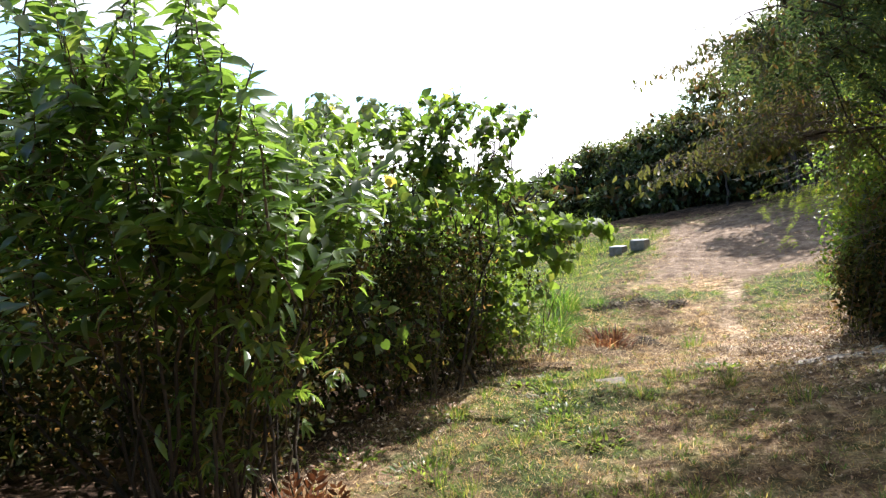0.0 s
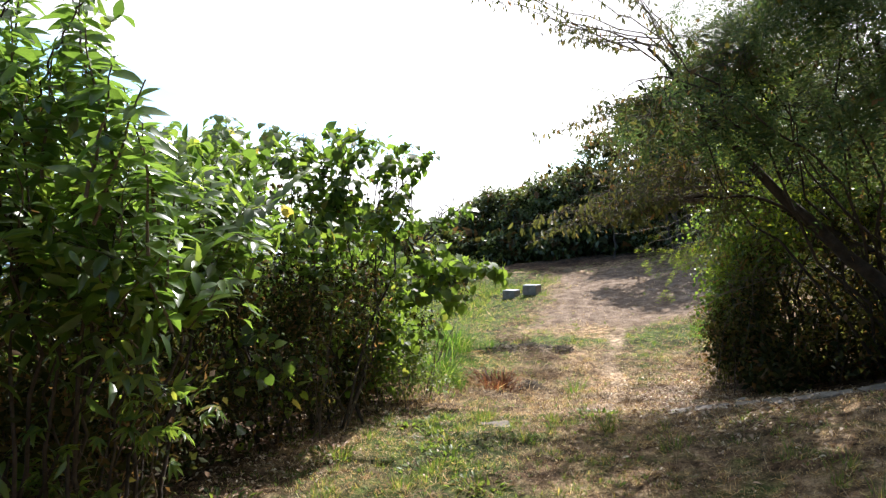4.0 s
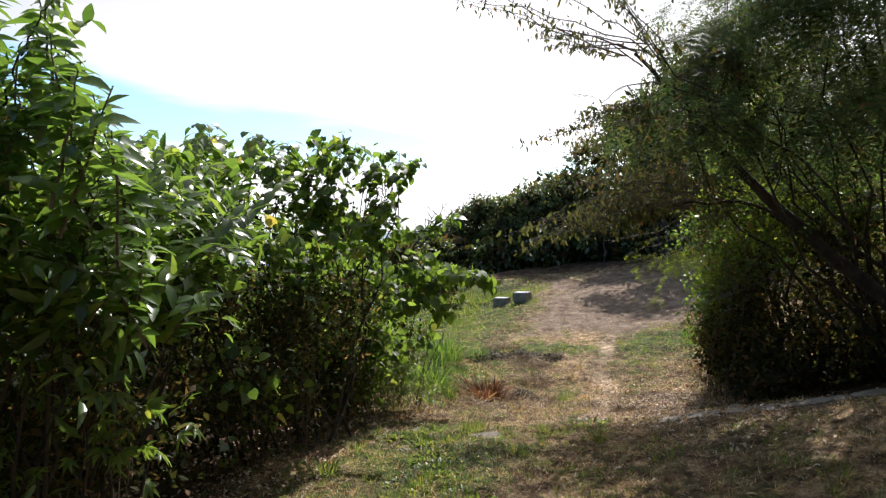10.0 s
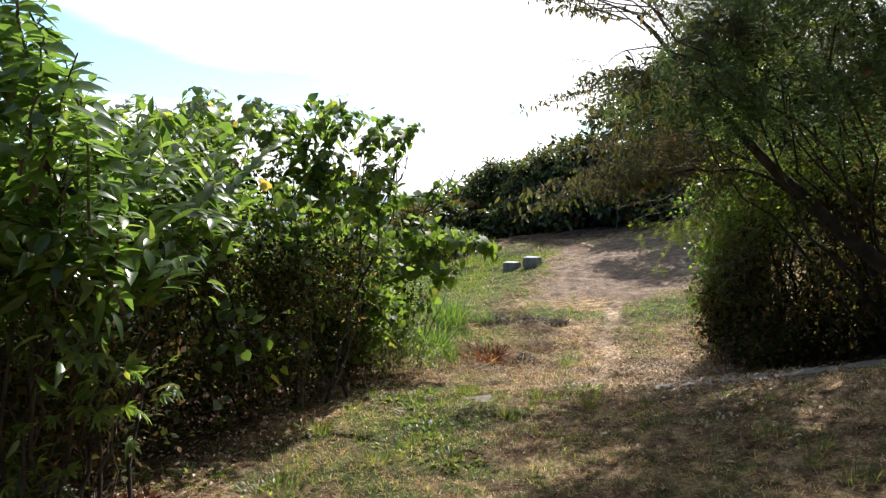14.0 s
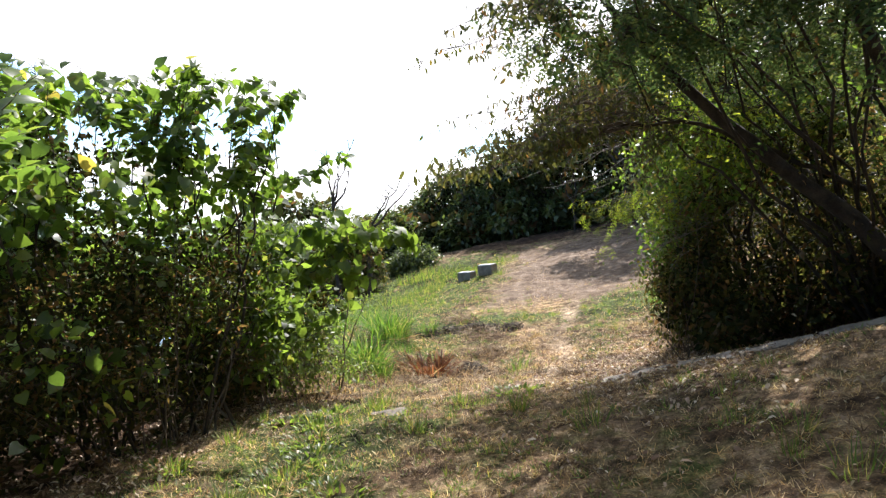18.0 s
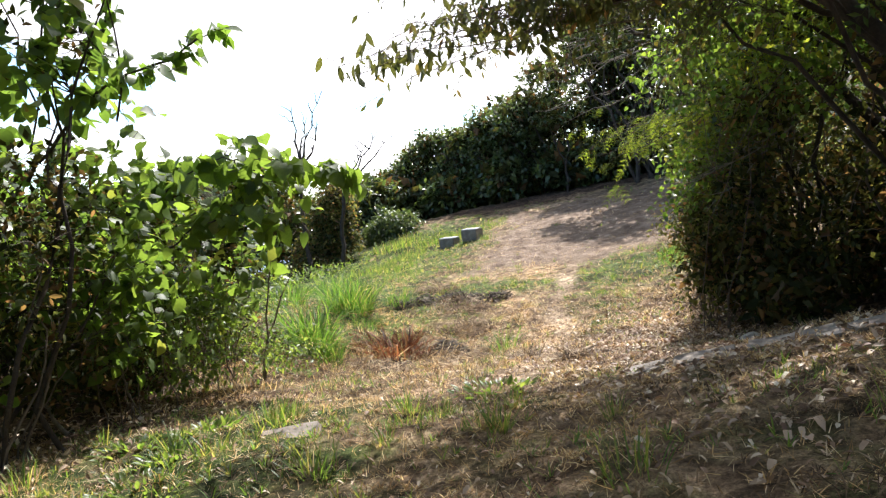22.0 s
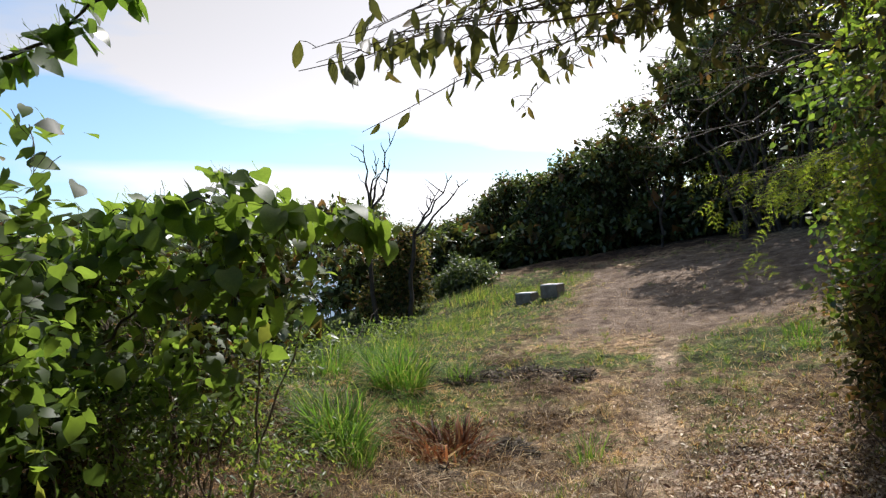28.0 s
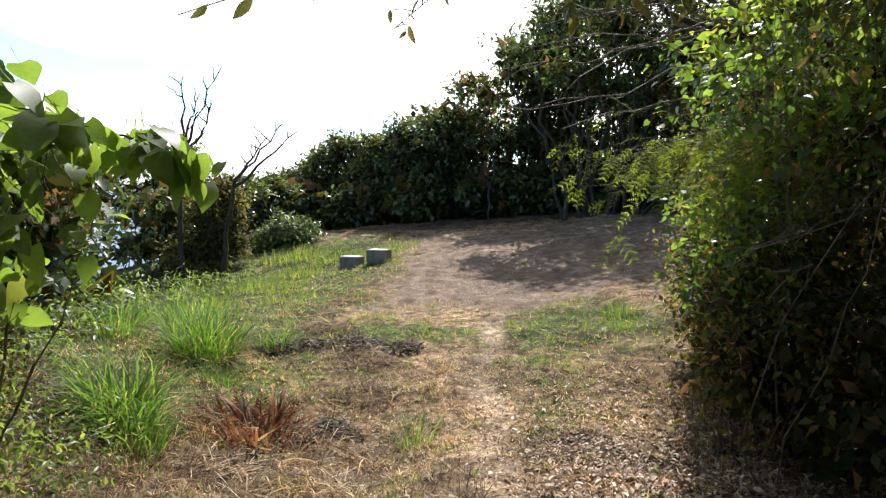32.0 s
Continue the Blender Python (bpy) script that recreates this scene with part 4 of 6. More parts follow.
plant("weed_patch", (-1.4, 11.0), 2, [(-1.2, 11.0, 0.0, 0.7, 0.3, 0.14), (-2.0, 11.3, 0.1, 0.6, 0.3, 0.14), (-0.9, 10.4, 0.02, 0.4, 0.2, 0.12)],
      150, 6, OVAL, 0.07, GREEN_WEED, "low green weeds spreading over dry ground", "weeds", limb_r=0.005, floor=0.0)
plant("weed_patch", (-2.3, 11.6), 2, [(-2.2, 11.2, 0.5, 0.5, 0.45, 0.5), (-2.8, 12.0, 0.5, 0.5, 0.5, 0.5), (-2.0, 12.7, 0.25, 0.4, 0.35, 0.35), (-3.2, 13.2, 0.4, 0.6, 0.5, 0.5)],
      420, 6, OVAL, 0.085, GREEN_WEED, "dull green leafy weeds on the grassy bank", "weeds", limb_r=0.006, floor=0.0, gap=-0.3, grain=0.5, spread=0.1)
plant("weed_patch", (-4.0, 16.5), 2, [(-3.6, 14.8, 0.2, 0.6, 0.7, 0.45), (-4.2, 16.6, 0.0, 0.7, 0.9, 0.45), (-4.6, 18.8, -0.2, 0.7, 1.0, 0.4), (-5.0, 21.2, -0.4, 0.8, 1.1, 0.45), (-5.4, 24.0, -0.5, 0.8, 1.2, 0.4)],
      620, 6, OVAL, 0.12, GREEN_WEED, "rank green weeds along the edge of the slope", "weeds", limb_r=0.007, floor=0.0, gap=-0.3, grain=0.7, spread=0.14)
for bx, by, bh, br in ((-6.2, 6.5, 2.6, 1.7), (-5.6, 16.5, 3.0, 1.5), (-7.2, 12.5, 2.9, 1.7), (-8.4, 20, 2.0, 1.8), (-9.8, 31, 2.2, 1.9), (-11.5, 26, 1.6, 2.0), (-8.3, 37.0, 2.4, 1.6), (-7.0, 37.5, 2.6, 1.6), (-14.2, 36, 4.6, 2.2), (-12.4, 37, 4.3, 1.6)):
    g0 = gz(bx, by)
    plant("bush", (bx, by), 1, [(bx, by, bh - 0.8, br, br, 0.8), (bx - 0.5, by + 0.4, (g0 + bh) / 2, br * 1.1, br, (bh - g0) * 0.35), (bx + 0.3, by - 0.3, g0 + 0.7, br, br * 0.9, 0.8)],
          260, 5, SMALL, 0.3, GREEN_WOOD, "dark green bush on the slope behind the shrubs", "bush", limb_r=0.03, group="bushes on the falling slope", twigs=60, bias=0.5, inner=260, inner_size=2.2)

# Added backing that keeps bright sky out of the shrubs' low gaps.
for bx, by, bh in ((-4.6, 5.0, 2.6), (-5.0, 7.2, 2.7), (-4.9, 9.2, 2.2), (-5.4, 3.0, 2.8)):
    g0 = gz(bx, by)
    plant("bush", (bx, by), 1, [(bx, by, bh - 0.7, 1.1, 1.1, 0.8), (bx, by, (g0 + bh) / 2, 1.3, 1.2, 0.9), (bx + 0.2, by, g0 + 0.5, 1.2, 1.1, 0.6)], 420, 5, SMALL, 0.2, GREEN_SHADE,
          "added dense brush that darkens gaps between the leafy shrubs", "bush", limb_r=0.02, group="dark brush behind the shrubs", twigs=60, bias=0.55, inner=900, inner_size=1.3)

plant("thicket", (-7.6, 29.6), 2, [(-7.2, 29.8, 2.0, 0.9, 0.8, 0.85), (-7.9, 29.8, 1.2, 0.7, 0.8, 0.8), (-6.9, 29.6, 0.9, 0.7, 0.8, 0.9), (-7.6, 29.4, 0.2, 0.9, 0.8, 0.8), (-6.5, 29.4, 0.1, 0.5, 0.5, 0.5), (-8.3, 29.2, -0.3, 0.9, 0.9, 0.7), (-7.2, 29.0, -0.4, 0.8, 0.7, 0.6)],
      1000, 6, SMALL, 0.15, GREEN_SHADE, "dull dark brush round the feet of the dead trees", "thicket", limb_r=0.02, bias=0.55, inner=1500, inner_size=1.6)

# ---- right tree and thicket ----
# Lumps past x 8 are added against sky light; the fill darkens hollows.
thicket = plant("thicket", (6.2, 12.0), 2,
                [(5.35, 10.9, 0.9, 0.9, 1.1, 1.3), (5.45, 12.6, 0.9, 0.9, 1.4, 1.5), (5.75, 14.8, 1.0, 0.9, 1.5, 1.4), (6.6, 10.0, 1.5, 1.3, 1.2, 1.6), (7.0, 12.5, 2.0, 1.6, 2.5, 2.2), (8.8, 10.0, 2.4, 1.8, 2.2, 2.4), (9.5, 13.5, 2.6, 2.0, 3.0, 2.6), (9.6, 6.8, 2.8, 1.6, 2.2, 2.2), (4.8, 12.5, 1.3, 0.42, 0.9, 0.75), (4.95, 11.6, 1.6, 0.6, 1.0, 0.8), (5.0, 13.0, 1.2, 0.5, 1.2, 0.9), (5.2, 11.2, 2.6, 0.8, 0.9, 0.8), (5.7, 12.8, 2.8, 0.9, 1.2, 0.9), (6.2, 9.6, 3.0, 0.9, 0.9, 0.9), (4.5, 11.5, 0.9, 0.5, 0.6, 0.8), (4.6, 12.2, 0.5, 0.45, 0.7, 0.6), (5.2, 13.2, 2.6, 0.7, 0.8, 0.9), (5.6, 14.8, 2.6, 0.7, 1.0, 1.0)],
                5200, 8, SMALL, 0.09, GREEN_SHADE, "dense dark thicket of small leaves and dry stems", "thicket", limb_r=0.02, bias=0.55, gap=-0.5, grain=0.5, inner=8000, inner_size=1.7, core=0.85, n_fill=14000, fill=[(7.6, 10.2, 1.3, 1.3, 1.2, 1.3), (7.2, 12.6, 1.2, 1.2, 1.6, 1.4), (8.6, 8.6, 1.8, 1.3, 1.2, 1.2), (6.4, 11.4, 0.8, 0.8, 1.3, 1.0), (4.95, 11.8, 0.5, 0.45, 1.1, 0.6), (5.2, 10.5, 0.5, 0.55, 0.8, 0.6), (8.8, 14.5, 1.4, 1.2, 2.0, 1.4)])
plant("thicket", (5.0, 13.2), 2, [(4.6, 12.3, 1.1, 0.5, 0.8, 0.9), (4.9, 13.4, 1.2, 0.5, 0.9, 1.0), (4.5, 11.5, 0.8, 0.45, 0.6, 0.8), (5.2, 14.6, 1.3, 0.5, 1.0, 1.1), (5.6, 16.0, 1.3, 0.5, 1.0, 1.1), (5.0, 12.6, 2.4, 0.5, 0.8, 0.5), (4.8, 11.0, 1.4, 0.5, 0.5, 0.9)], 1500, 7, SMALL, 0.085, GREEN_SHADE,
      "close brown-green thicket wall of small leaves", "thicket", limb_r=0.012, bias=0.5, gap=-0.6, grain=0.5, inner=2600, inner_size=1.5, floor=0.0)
plant("vine", (4.9, 12.2), 2, [(4.6, 12.3, 2.05, 0.5, 0.8, 0.5), (4.5, 11.6, 1.9, 0.4, 0.5, 0.45), (5.0, 13.5, 1.8, 0.45, 0.8, 0.4), (4.9, 11.2, 2.5, 0.5, 0.5, 0.5), (4.3, 11.8, 1.5, 0.25, 0.4, 0.3), (5.6, 11.0, 3.4, 0.7, 0.8, 0.7), (5.3, 10.2, 2.9, 0.5, 0.5, 0.5), (6.3, 9.4, 3.4, 0.6, 0.6, 0.6), (4.3, 11.2, 2.9, 0.5, 0.7, 0.4), (4.3, 10.4, 3.2, 0.5, 0.6, 0.4), (4.6, 9.6, 3.3, 0.5, 0.6, 0.4), (4.4, 12.2, 3.3, 0.5, 0.6, 0.4)], 900, 5, HEART, 0.066, GREEN_HEART,
      "sunlit vine with heart-shaped leaves climbing on the thicket", "vine", limb_r=0.008, inner=150, inner_size=1.3, core=0.85)
plant("tree", (6.5, 13.4), 2, [(5.05, 12.7, 4.2, 0.8, 0.9, 0.7), (5.35, 13.7, 5.3, 0.9, 1.0, 0.8), (5.9, 14.6, 6.3, 1.0, 1.0, 0.8), (4.75, 11.7, 3.5, 0.5, 0.6, 0.5), (5.0, 10.9, 3.4, 0.6, 0.6, 0.5), (5.4, 9.9, 3.3, 0.6, 0.6, 0.6), (5.6, 12.4, 4.0, 0.7, 0.8, 0.7)], 1200, 6, OVAL, 0.1, GREEN_SPRAY,
      "slender leafy tree rising out of the thicket", "tree", bark=BARK, limb_r=0.03, bias=0.5, gap=-0.3, grain=0.6, inner=500, inner_size=1.1)


def big_tree():
    top = plant("tree", (7.3, 10.2), 1,
                [(5.4, 10.6, 4.4, 1.4, 1.5, 0.9), (6.6, 11.5, 5.2, 2.0, 2.0, 1.5), (4.4, 9.8, 6.2, 1.2, 1.3, 0.9), (4.9, 8.6, 5.4, 1.4, 1.4, 1.0), (6.4, 7.4, 6.0, 1.9, 1.7, 1.3), (6.6, 10.0, 7.2, 2.0, 2.0, 1.2), (8.0, 9.0, 4.6, 2.0, 2.0, 2.0), (7.9, 6.0, 4.4, 1.6, 1.6, 1.8), (4.5, 8.0, 4.7, 1.2, 0.9, 0.8), (5.9, 7.2, 4.5, 1.2, 1.0, 1.1), (4.4, 9.7, 4.9, 0.9, 0.9, 0.8), (4.2, 7.6, 5.1, 0.9, 0.6, 0.7), (5.0, 7.5, 4.3, 0.9, 0.6, 0.7), (3.3, 9.9, 4.9, 0.8, 0.45, 0.45), (5.6, 13.0, 3.0, 1.1, 1.4, 1.0),
                 (2.9, 7.1, 4.8, 0.5, 0.5, 0.35), (3.3, 6.5, 5.2, 0.6, 0.5, 0.4), (4.7, 6.6, 5.8, 0.7, 0.7, 0.5), (3.2, 8.4, 4.5, 0.6, 0.6, 0.35), (4.7, 7.6, 6.7, 0.8, 0.9, 0.6), (5.0, 6.3, 7.0, 0.9, 1.0, 0.7), (5.7, 5.8, 6.4, 1.0, 1.0, 0.8), (5.6, 8.8, 4.2, 0.9, 0.8, 0.7), (4.75, 7.0, 6.1, 0.7, 0.7, 0.5), (5.2, 7.0, 6.8, 0.9, 0.8, 0.6)],
                2900, 4, FEATHER, 0.29, GREEN_FROND, "spreading tree with feathery leaves and leaning dark limbs", "tree", limb_r=0.028, bark=BARK, droop=0.6, bias=0.5, gap=-0.1, grain=0.75, inner=1800, inner_size=0.45)
    for line, r0, r1 in (([(7.4, 10.4, 0.4), (7.0, 10.6, 1.6), (6.3, 11.2, 3.0), (5.5, 11.8, 4.3), (4.8, 12.0, 5.2)], 0.16, 0.05),
                         ([(7.7, 9.2, 0.7), (6.7, 9.1, 1.7), (5.95, 9.0, 2.45), (5.1, 9.0, 3.3), (4.2, 8.8, 4.2), (3.5, 8.2, 5.0), (2.9, 7.5, 5.5)], 0.14, 0.02),
                         ([(8.0, 8.4, 0.9), (7.2, 8.0, 2.2), (6.3, 7.8, 3.8), (5.6, 7.5, 5.4)], 0.13, 0.04),
                         ([(7.3, 11.4, 1.0), (6.4, 11.8, 2.5), (5.7, 11.9, 3.1), (4.9, 12.0, 3.45), (4.2, 12.0, 3.6), (3.6, 12.0, 3.9), (3.1, 11.9, 4.3)], 0.08, 0.008),
                         ([(5.8, 11.3, 3.2), (4.9, 11.0, 3.7), (4.1, 10.6, 4.1), (3.3, 10.2, 4.0)], 0.04, 0.01),
                         ([(6.6, 9.2, 2.4), (5.6, 9.3, 3.0), (4.6, 9.2, 3.5), (3.6, 8.9, 3.5), (3.0, 8.6, 3.4)], 0.04, 0.01)):
        ln = np.array(line, float)
        s = np.linspace(0, len(ln) - 1, 18)
        ln = np.stack([np.interp(s, np.arange(len(ln)), ln[:, c]) for c in range(3)], 1) + rng.normal(0, 0.02, (18, 3))
        part("limb", tubes("limb", [(local(ln, top), r0, r1)], BARK, 10), top)
    return top


tree = big_tree()


def hanging(top, starts, size, n_leaf, shape=OVAL, material=None, thick=0.008, pieces=False):
    """Twigs that reach out with leaves hanging from them."""
    P, A, N, S, short = [], [], [], [], []
    one = leaves("leaf", shape, np.zeros((1, 3)), np.array([[1.0, 0, 0]]), np.array([[0, 0, 1.0]]), [1.0], material or DULL_LEAF) if pieces else None
    for a, b in starts:
        ln = curve(a, b, 9, -0.03, 0.06)
        twig = part("twig", tubes("twig", [(local(ln, top), thick, 0.002)], TWIG, 5), top)
        for k in range(n_leaf):
            s = rng.uniform(0.25, 1.0) * 8
            i = min(int(s), 7)
            p = ln[i] + (ln[i + 1] - ln[i]) * (s - i)
            q = p + rng.normal(0, 0.07, 3) * np.array([1, 1, 0.6])
            short.append((local([p, (p + q) / 2 + [0, 0, 0.01], q], top), 0.003, 0.0015))
            a, nm, sz = np.array((rng.normal(0, 0.6), rng.normal(0, 0.5), -1 + rng.normal(0, 0.3))), np.array((rng.normal(0, 1), rng.normal(0, 1), 0.2)), size * rng.uniform(0.5, 1.25)
            if pieces:
                a = unit(a)
                yy = unit(np.cross(nm, a))
                part("leaf", one, twig).matrix_basis = Matrix.Translation(local(q, top)) @ Matrix((a, yy, np.cross(a, yy))).transposed().to_4x4() @ Matrix.Scale(sz, 4)
                continue
            P.append(q)
            A.append(a)
            N.append(nm)
            S.append(sz)
    tagged(part("stalk_mass", tubes("stalk_mass", short, TWIG, 3), top), kind="stuff")
    if pieces:
        return
    tagged(part("hanging_foliage", leaves("hanging_foliage", shape, local(P, top), np.array(A), np.array(N), S, material or DULL_LEAF), top), kind="stuff")


def fan(a, b, n, sx, sy, sz):
    return [(np.array(a) + rng.normal(0, 0.1, 3), np.array(b) + rng.normal(0, 1, 3) * np.array([sx, sy, sz])) for _ in range(n)]


hanging(tree, fan((3.7, 8.9, 3.5), (2.0, 8.1, 3.08), 13, 0.5, 0.35, 0.13) + fan((3.2, 8.7, 3.4), (1.25, 8.0, 3.0), 4, 0.2, 0.3, 0.1), 0.135, 17, pieces=True)
hanging(tree, fan((3.8, 8.9, 3.6), (2.3, 8.2, 3.2), 12, 0.5, 0.35, 0.15), 0.11, 34)
hanging(tree, fan((3.9, 10.4, 4.1), (2.8, 9.6, 3.7), 34, 0.65, 0.8, 0.45), 0.1, 44)
hanging(tree, fan((3.2, 7.4, 4.7), (2.2, 6.9, 4.4), 14, 0.4, 0.4, 0.22), 0.085, 34)
hanging(tree, fan((4.2, 7.6, 5.3), (3.3, 7.2, 5.3), 14, 0.4, 0.35, 0.3), 0.085, 36)
hanging(tree, fan((4.6, 9.6, 3.6), (3.8, 9.0, 3.3), 16, 0.5, 0.6, 0.35), 0.09, 36)
hanging(tree, fan((3.0, 7.5, 5.5), (1.6, 7.3, 5.7), 4, 0.3, 0.3, 0.2) + fan((3.0, 7.5, 5.5), (0.9, 7.3, 6.25), 5, 0.4, 0.3, 0.25) + fan((3.3, 8.0, 5.4), (2.3, 7.6, 6.6), 5, 0.4, 0.4, 0.3), 0.088, 42, thick=0.012)


def bare_twigs(top, starts):
    for a, b in starts:
        ln = curve(a, b, 9, -0.04, 0.09)
        part("bare_twig", tubes("bare_twig", [(local(ln, top), 0.012, 0.003)], DEAD_WOOD, 5), top)
        for k in (3, 5, 6):
            e = ln[k] + np.array([rng.normal(-0.3, 0.15), rng.normal(0, 0.15), rng.normal(0, 0.15)])
            part("bare_twig", tubes("bare_twig", [(local(curve(ln[k], e, 5, 0, 0.1), top), 0.005, 0.002)], DEAD_WOOD, 4), top)


bare_twigs(tree, fan((4.9, 11.9, 3.5), (2.9, 11.6, 3.35), 9, 0.4, 0.5, 0.3) + fan((4.4, 10.8, 3.9), (2.9, 10.2, 3.7), 7, 0.4, 0.5, 0.25) + fan((5.4, 11.0, 2.2), (4.2, 10.6, 1.9), 5, 0.3, 0.3, 0.4))


def frond_spray(top, a, b, n, size, width=0.4, material=GREEN_SPRAY):
    """Side twigs that carry loose tiers of twice-feathered leaves."""
    P, A, N, S = [], [], [], []
    for k in range(n):
        c = np.array(b) + rng.normal(0, 1, 3) * np.array([width, width, 0.24])
        ln = curve(np.array(a) + rng.normal(0, 0.12, 3), c, 9, -0.06, 0.08)
        part("twig", tubes("twig", [(local(ln, top), 0.006, 0.002)], TWIG, 5), top)
        for q in range(20):
            u = rng.uniform(2.0, 8.0)
            i = min(int(u), 7)
            d = unit(ln[i + 1] - ln[i])
            P.append(ln[i] + (ln[i + 1] - ln[i]) * (u - i))
            A.append(d * rng.uniform(0.3, 1.1) + (1 if q % 2 else -1) * np.cross(d, [0, 0, 1]) * rng.uniform(0.2, 1.0) + rng.normal(0, 0.3, 3) + [0, 0, -0.35])
            N.append((rng.normal(-0.2, 0.5), rng.normal(-0.3, 0.5), 1))
            S.append(size * rng.uniform(0.6, 1.25))
    tagged(part("frond_foliage", leaves("frond_foliage", FERNY, local(P, top), np.array(A), np.array(N), S, material), top), kind="stuff")


frond_spray(tree, (5.2, 12.4, 2.75), (3.85, 12.3, 2.35), 19, 0.19)
frond_spray(tree, (4.6, 12.4, 2.6), (3.2, 12.3, 2.5), 7, 0.16, 0.18)
frond_spray(tree, (5.4, 12.0, 2.6), (4.5, 12.0, 2.1), 15, 0.19)
frond_spray(tree, (5.8, 11.6, 3.1), (4.8, 11.4, 3.1), 12, 0.19)
frond_spray(tree, (6.6, 10.0, 3.5), (5.7, 9.5, 3.2), 9, 0.19)
frond_spray(tree, (6.0, 10.4, 3.6), (5.0, 10.0, 3.8), 12, 0.19)
for hx, hy, hz in ((4.3, 7.7, 5.75), (4.9, 7.7, 5.45), (5.6, 7.8, 5.25), (4.7, 7.7, 4.85), (5.4, 7.4, 4.75), (4.4, 7.9, 6.25), (5.2, 7.0, 5.9), (6.0, 7.0, 5.6)):
    frond_spray(tree, (hx + 0.7, hy + 0.4, hz + 0.35), (hx, hy, hz), 9, 0.23, 0.36, GREEN_FROND)
for hx, hy, hz in ((4.2, 6.9, 5.75), (4.6, 6.5, 5.5), (5.2, 6.3, 5.35), (4.8, 6.7, 6.4), (5.4, 6.3, 6.7), (5.7, 7.2, 6.8), (4.6, 7.5, 6.9), (5.9, 5.8, 6.2), (3.75, 8.2, 5.75), (3.95, 8.8, 5.55), (4.3, 9.8, 6.0), (3.85, 7.7, 5.6), (4.15, 8.5, 5.95), (4.0, 9.4, 5.4)):
    frond_spray(tree, (hx + 0.8, hy + 0.5, hz + 0.4), (hx, hy, hz), 8, 0.33, 0.4, GREEN_FROND)


hanging(tree, fan((4.2, 9.2, 4.8), (2.9, 8.7, 4.4), 20, 0.6, 0.6, 0.4), 0.085, 40)
hanging(tree, fan((3.4, 8.6, 3.9), (2.0, 8.2, 3.5), 10, 0.5, 0.4, 0.25), 0.085, 34)

# ---- far forest ----
def forest():
    spots = [(-11.5, 41, 2.2, 2.6), (-9.0, 40, 3.1, 2.6), (-6.5, 41, 4.6, 2.6), (-4.4, 40, 5.2, 2.4), (-2.2, 39, 5.2, 2.3), (-0.2, 38, 6.4, 2.6), (1.6, 37, 7.8, 2.8),
             (4.8, 36.5, 10.3, 2.8), (6.4, 36, 11.5, 3.2), (9.0, 35, 12.0, 3.4), (12, 32, 12, 3.6), (13, 26, 10, 3.4), (-14, 43, 1.6, 2.6),
             (-8, 46, 4.0, 3), (-3, 45, 6.0, 3), (2, 43, 9, 3.4), (7, 42, 13, 4), (12, 40, 14, 4)]
    for x, y, h, r in spots:
        g = gz(x, y)
        blobs = [(x, y - 0.6, g + 1.1, r, r * 0.6, 1.3), (x + 0.5, y, g + 2.4, r * 0.9, r * 0.6, 1.5), (x - 0.3, y + 0.3, g + 4.0, r * 0.9, r * 0.6, 1.4)] if h - g > 6 else [(x, y - 0.6, g + 1.1, r, r * 0.6, 1.3), (x + 0.5, y, g + 2.4, r * 0.9, r * 0.6, 1.5)]
        for k in range(11):
            a, u = rng.uniform(0, 2 * math.pi), rng.random()
            lr = rng.uniform(0.3, 0.48) * r
            w = math.sqrt(max(0.15, 1 - (1.6 * u - 0.6) ** 2)) * 0.75
            blobs.append((x + r * w * math.cos(a), y - 0.3 + r * 0.6 * w * math.sin(a), g + 2.2 + (h - lr * 0.7 - g - 2.2) * u, lr, lr * 0.9, lr * 0.75))
        blobs.append((x, y + 0.3, g + (h - g) * 0.6, r * 0.75, r * 0.5, (h - g) * 0.3))
        blobs.append((x + rng.normal(0, 0.3), y, h - 0.7, 0.4 * r, 0.4 * r, 0.7))
        plant("tree", (x, y), 1, blobs, 1300 if y < 41.5 else 300, 6, SMALL, 0.215, GREEN_WOOD, "dark green broadleaf tree at the edge of the woods", "tree", bark=BARK, limb_r=0.09, group="woods behind the clearing", spread=0.15, bias=0.4, gap=-1.2, grain=1.1, rough=0.3, inner=1500 if x > 3 else 900, inner_size=2.2)
    plant("tree", (7.0, 32.6), 2, [(3.6, 31.9, 7.6, 0.9, 1.0, 0.7), (4.7, 31.6, 8.6, 1.2, 1.2, 0.9), (6.1, 31.8, 9.9, 1.5, 1.4, 1.1), (5.5, 32.1, 7.0, 1.3, 1.2, 0.8), (7.6, 32.1, 8.5, 1.5, 1.4, 1.2), (8.7, 31.6, 10.5, 1.7, 1.5, 1.2), (7.2, 32.2, 6.3, 1.3, 1.2, 0.8), (9.9, 31.0, 7.8, 1.6, 1.5, 1.4)],
          1100, 6, OVAL, 0.26, GREEN_WOOD, "tall dark broadleaf tree with sky showing through its crown", "tree", bark=BARK, limb_r=0.09, spread=0.2, bias=0.5, gap=0.0, grain=1.3, inner=900, inner_size=1.6)
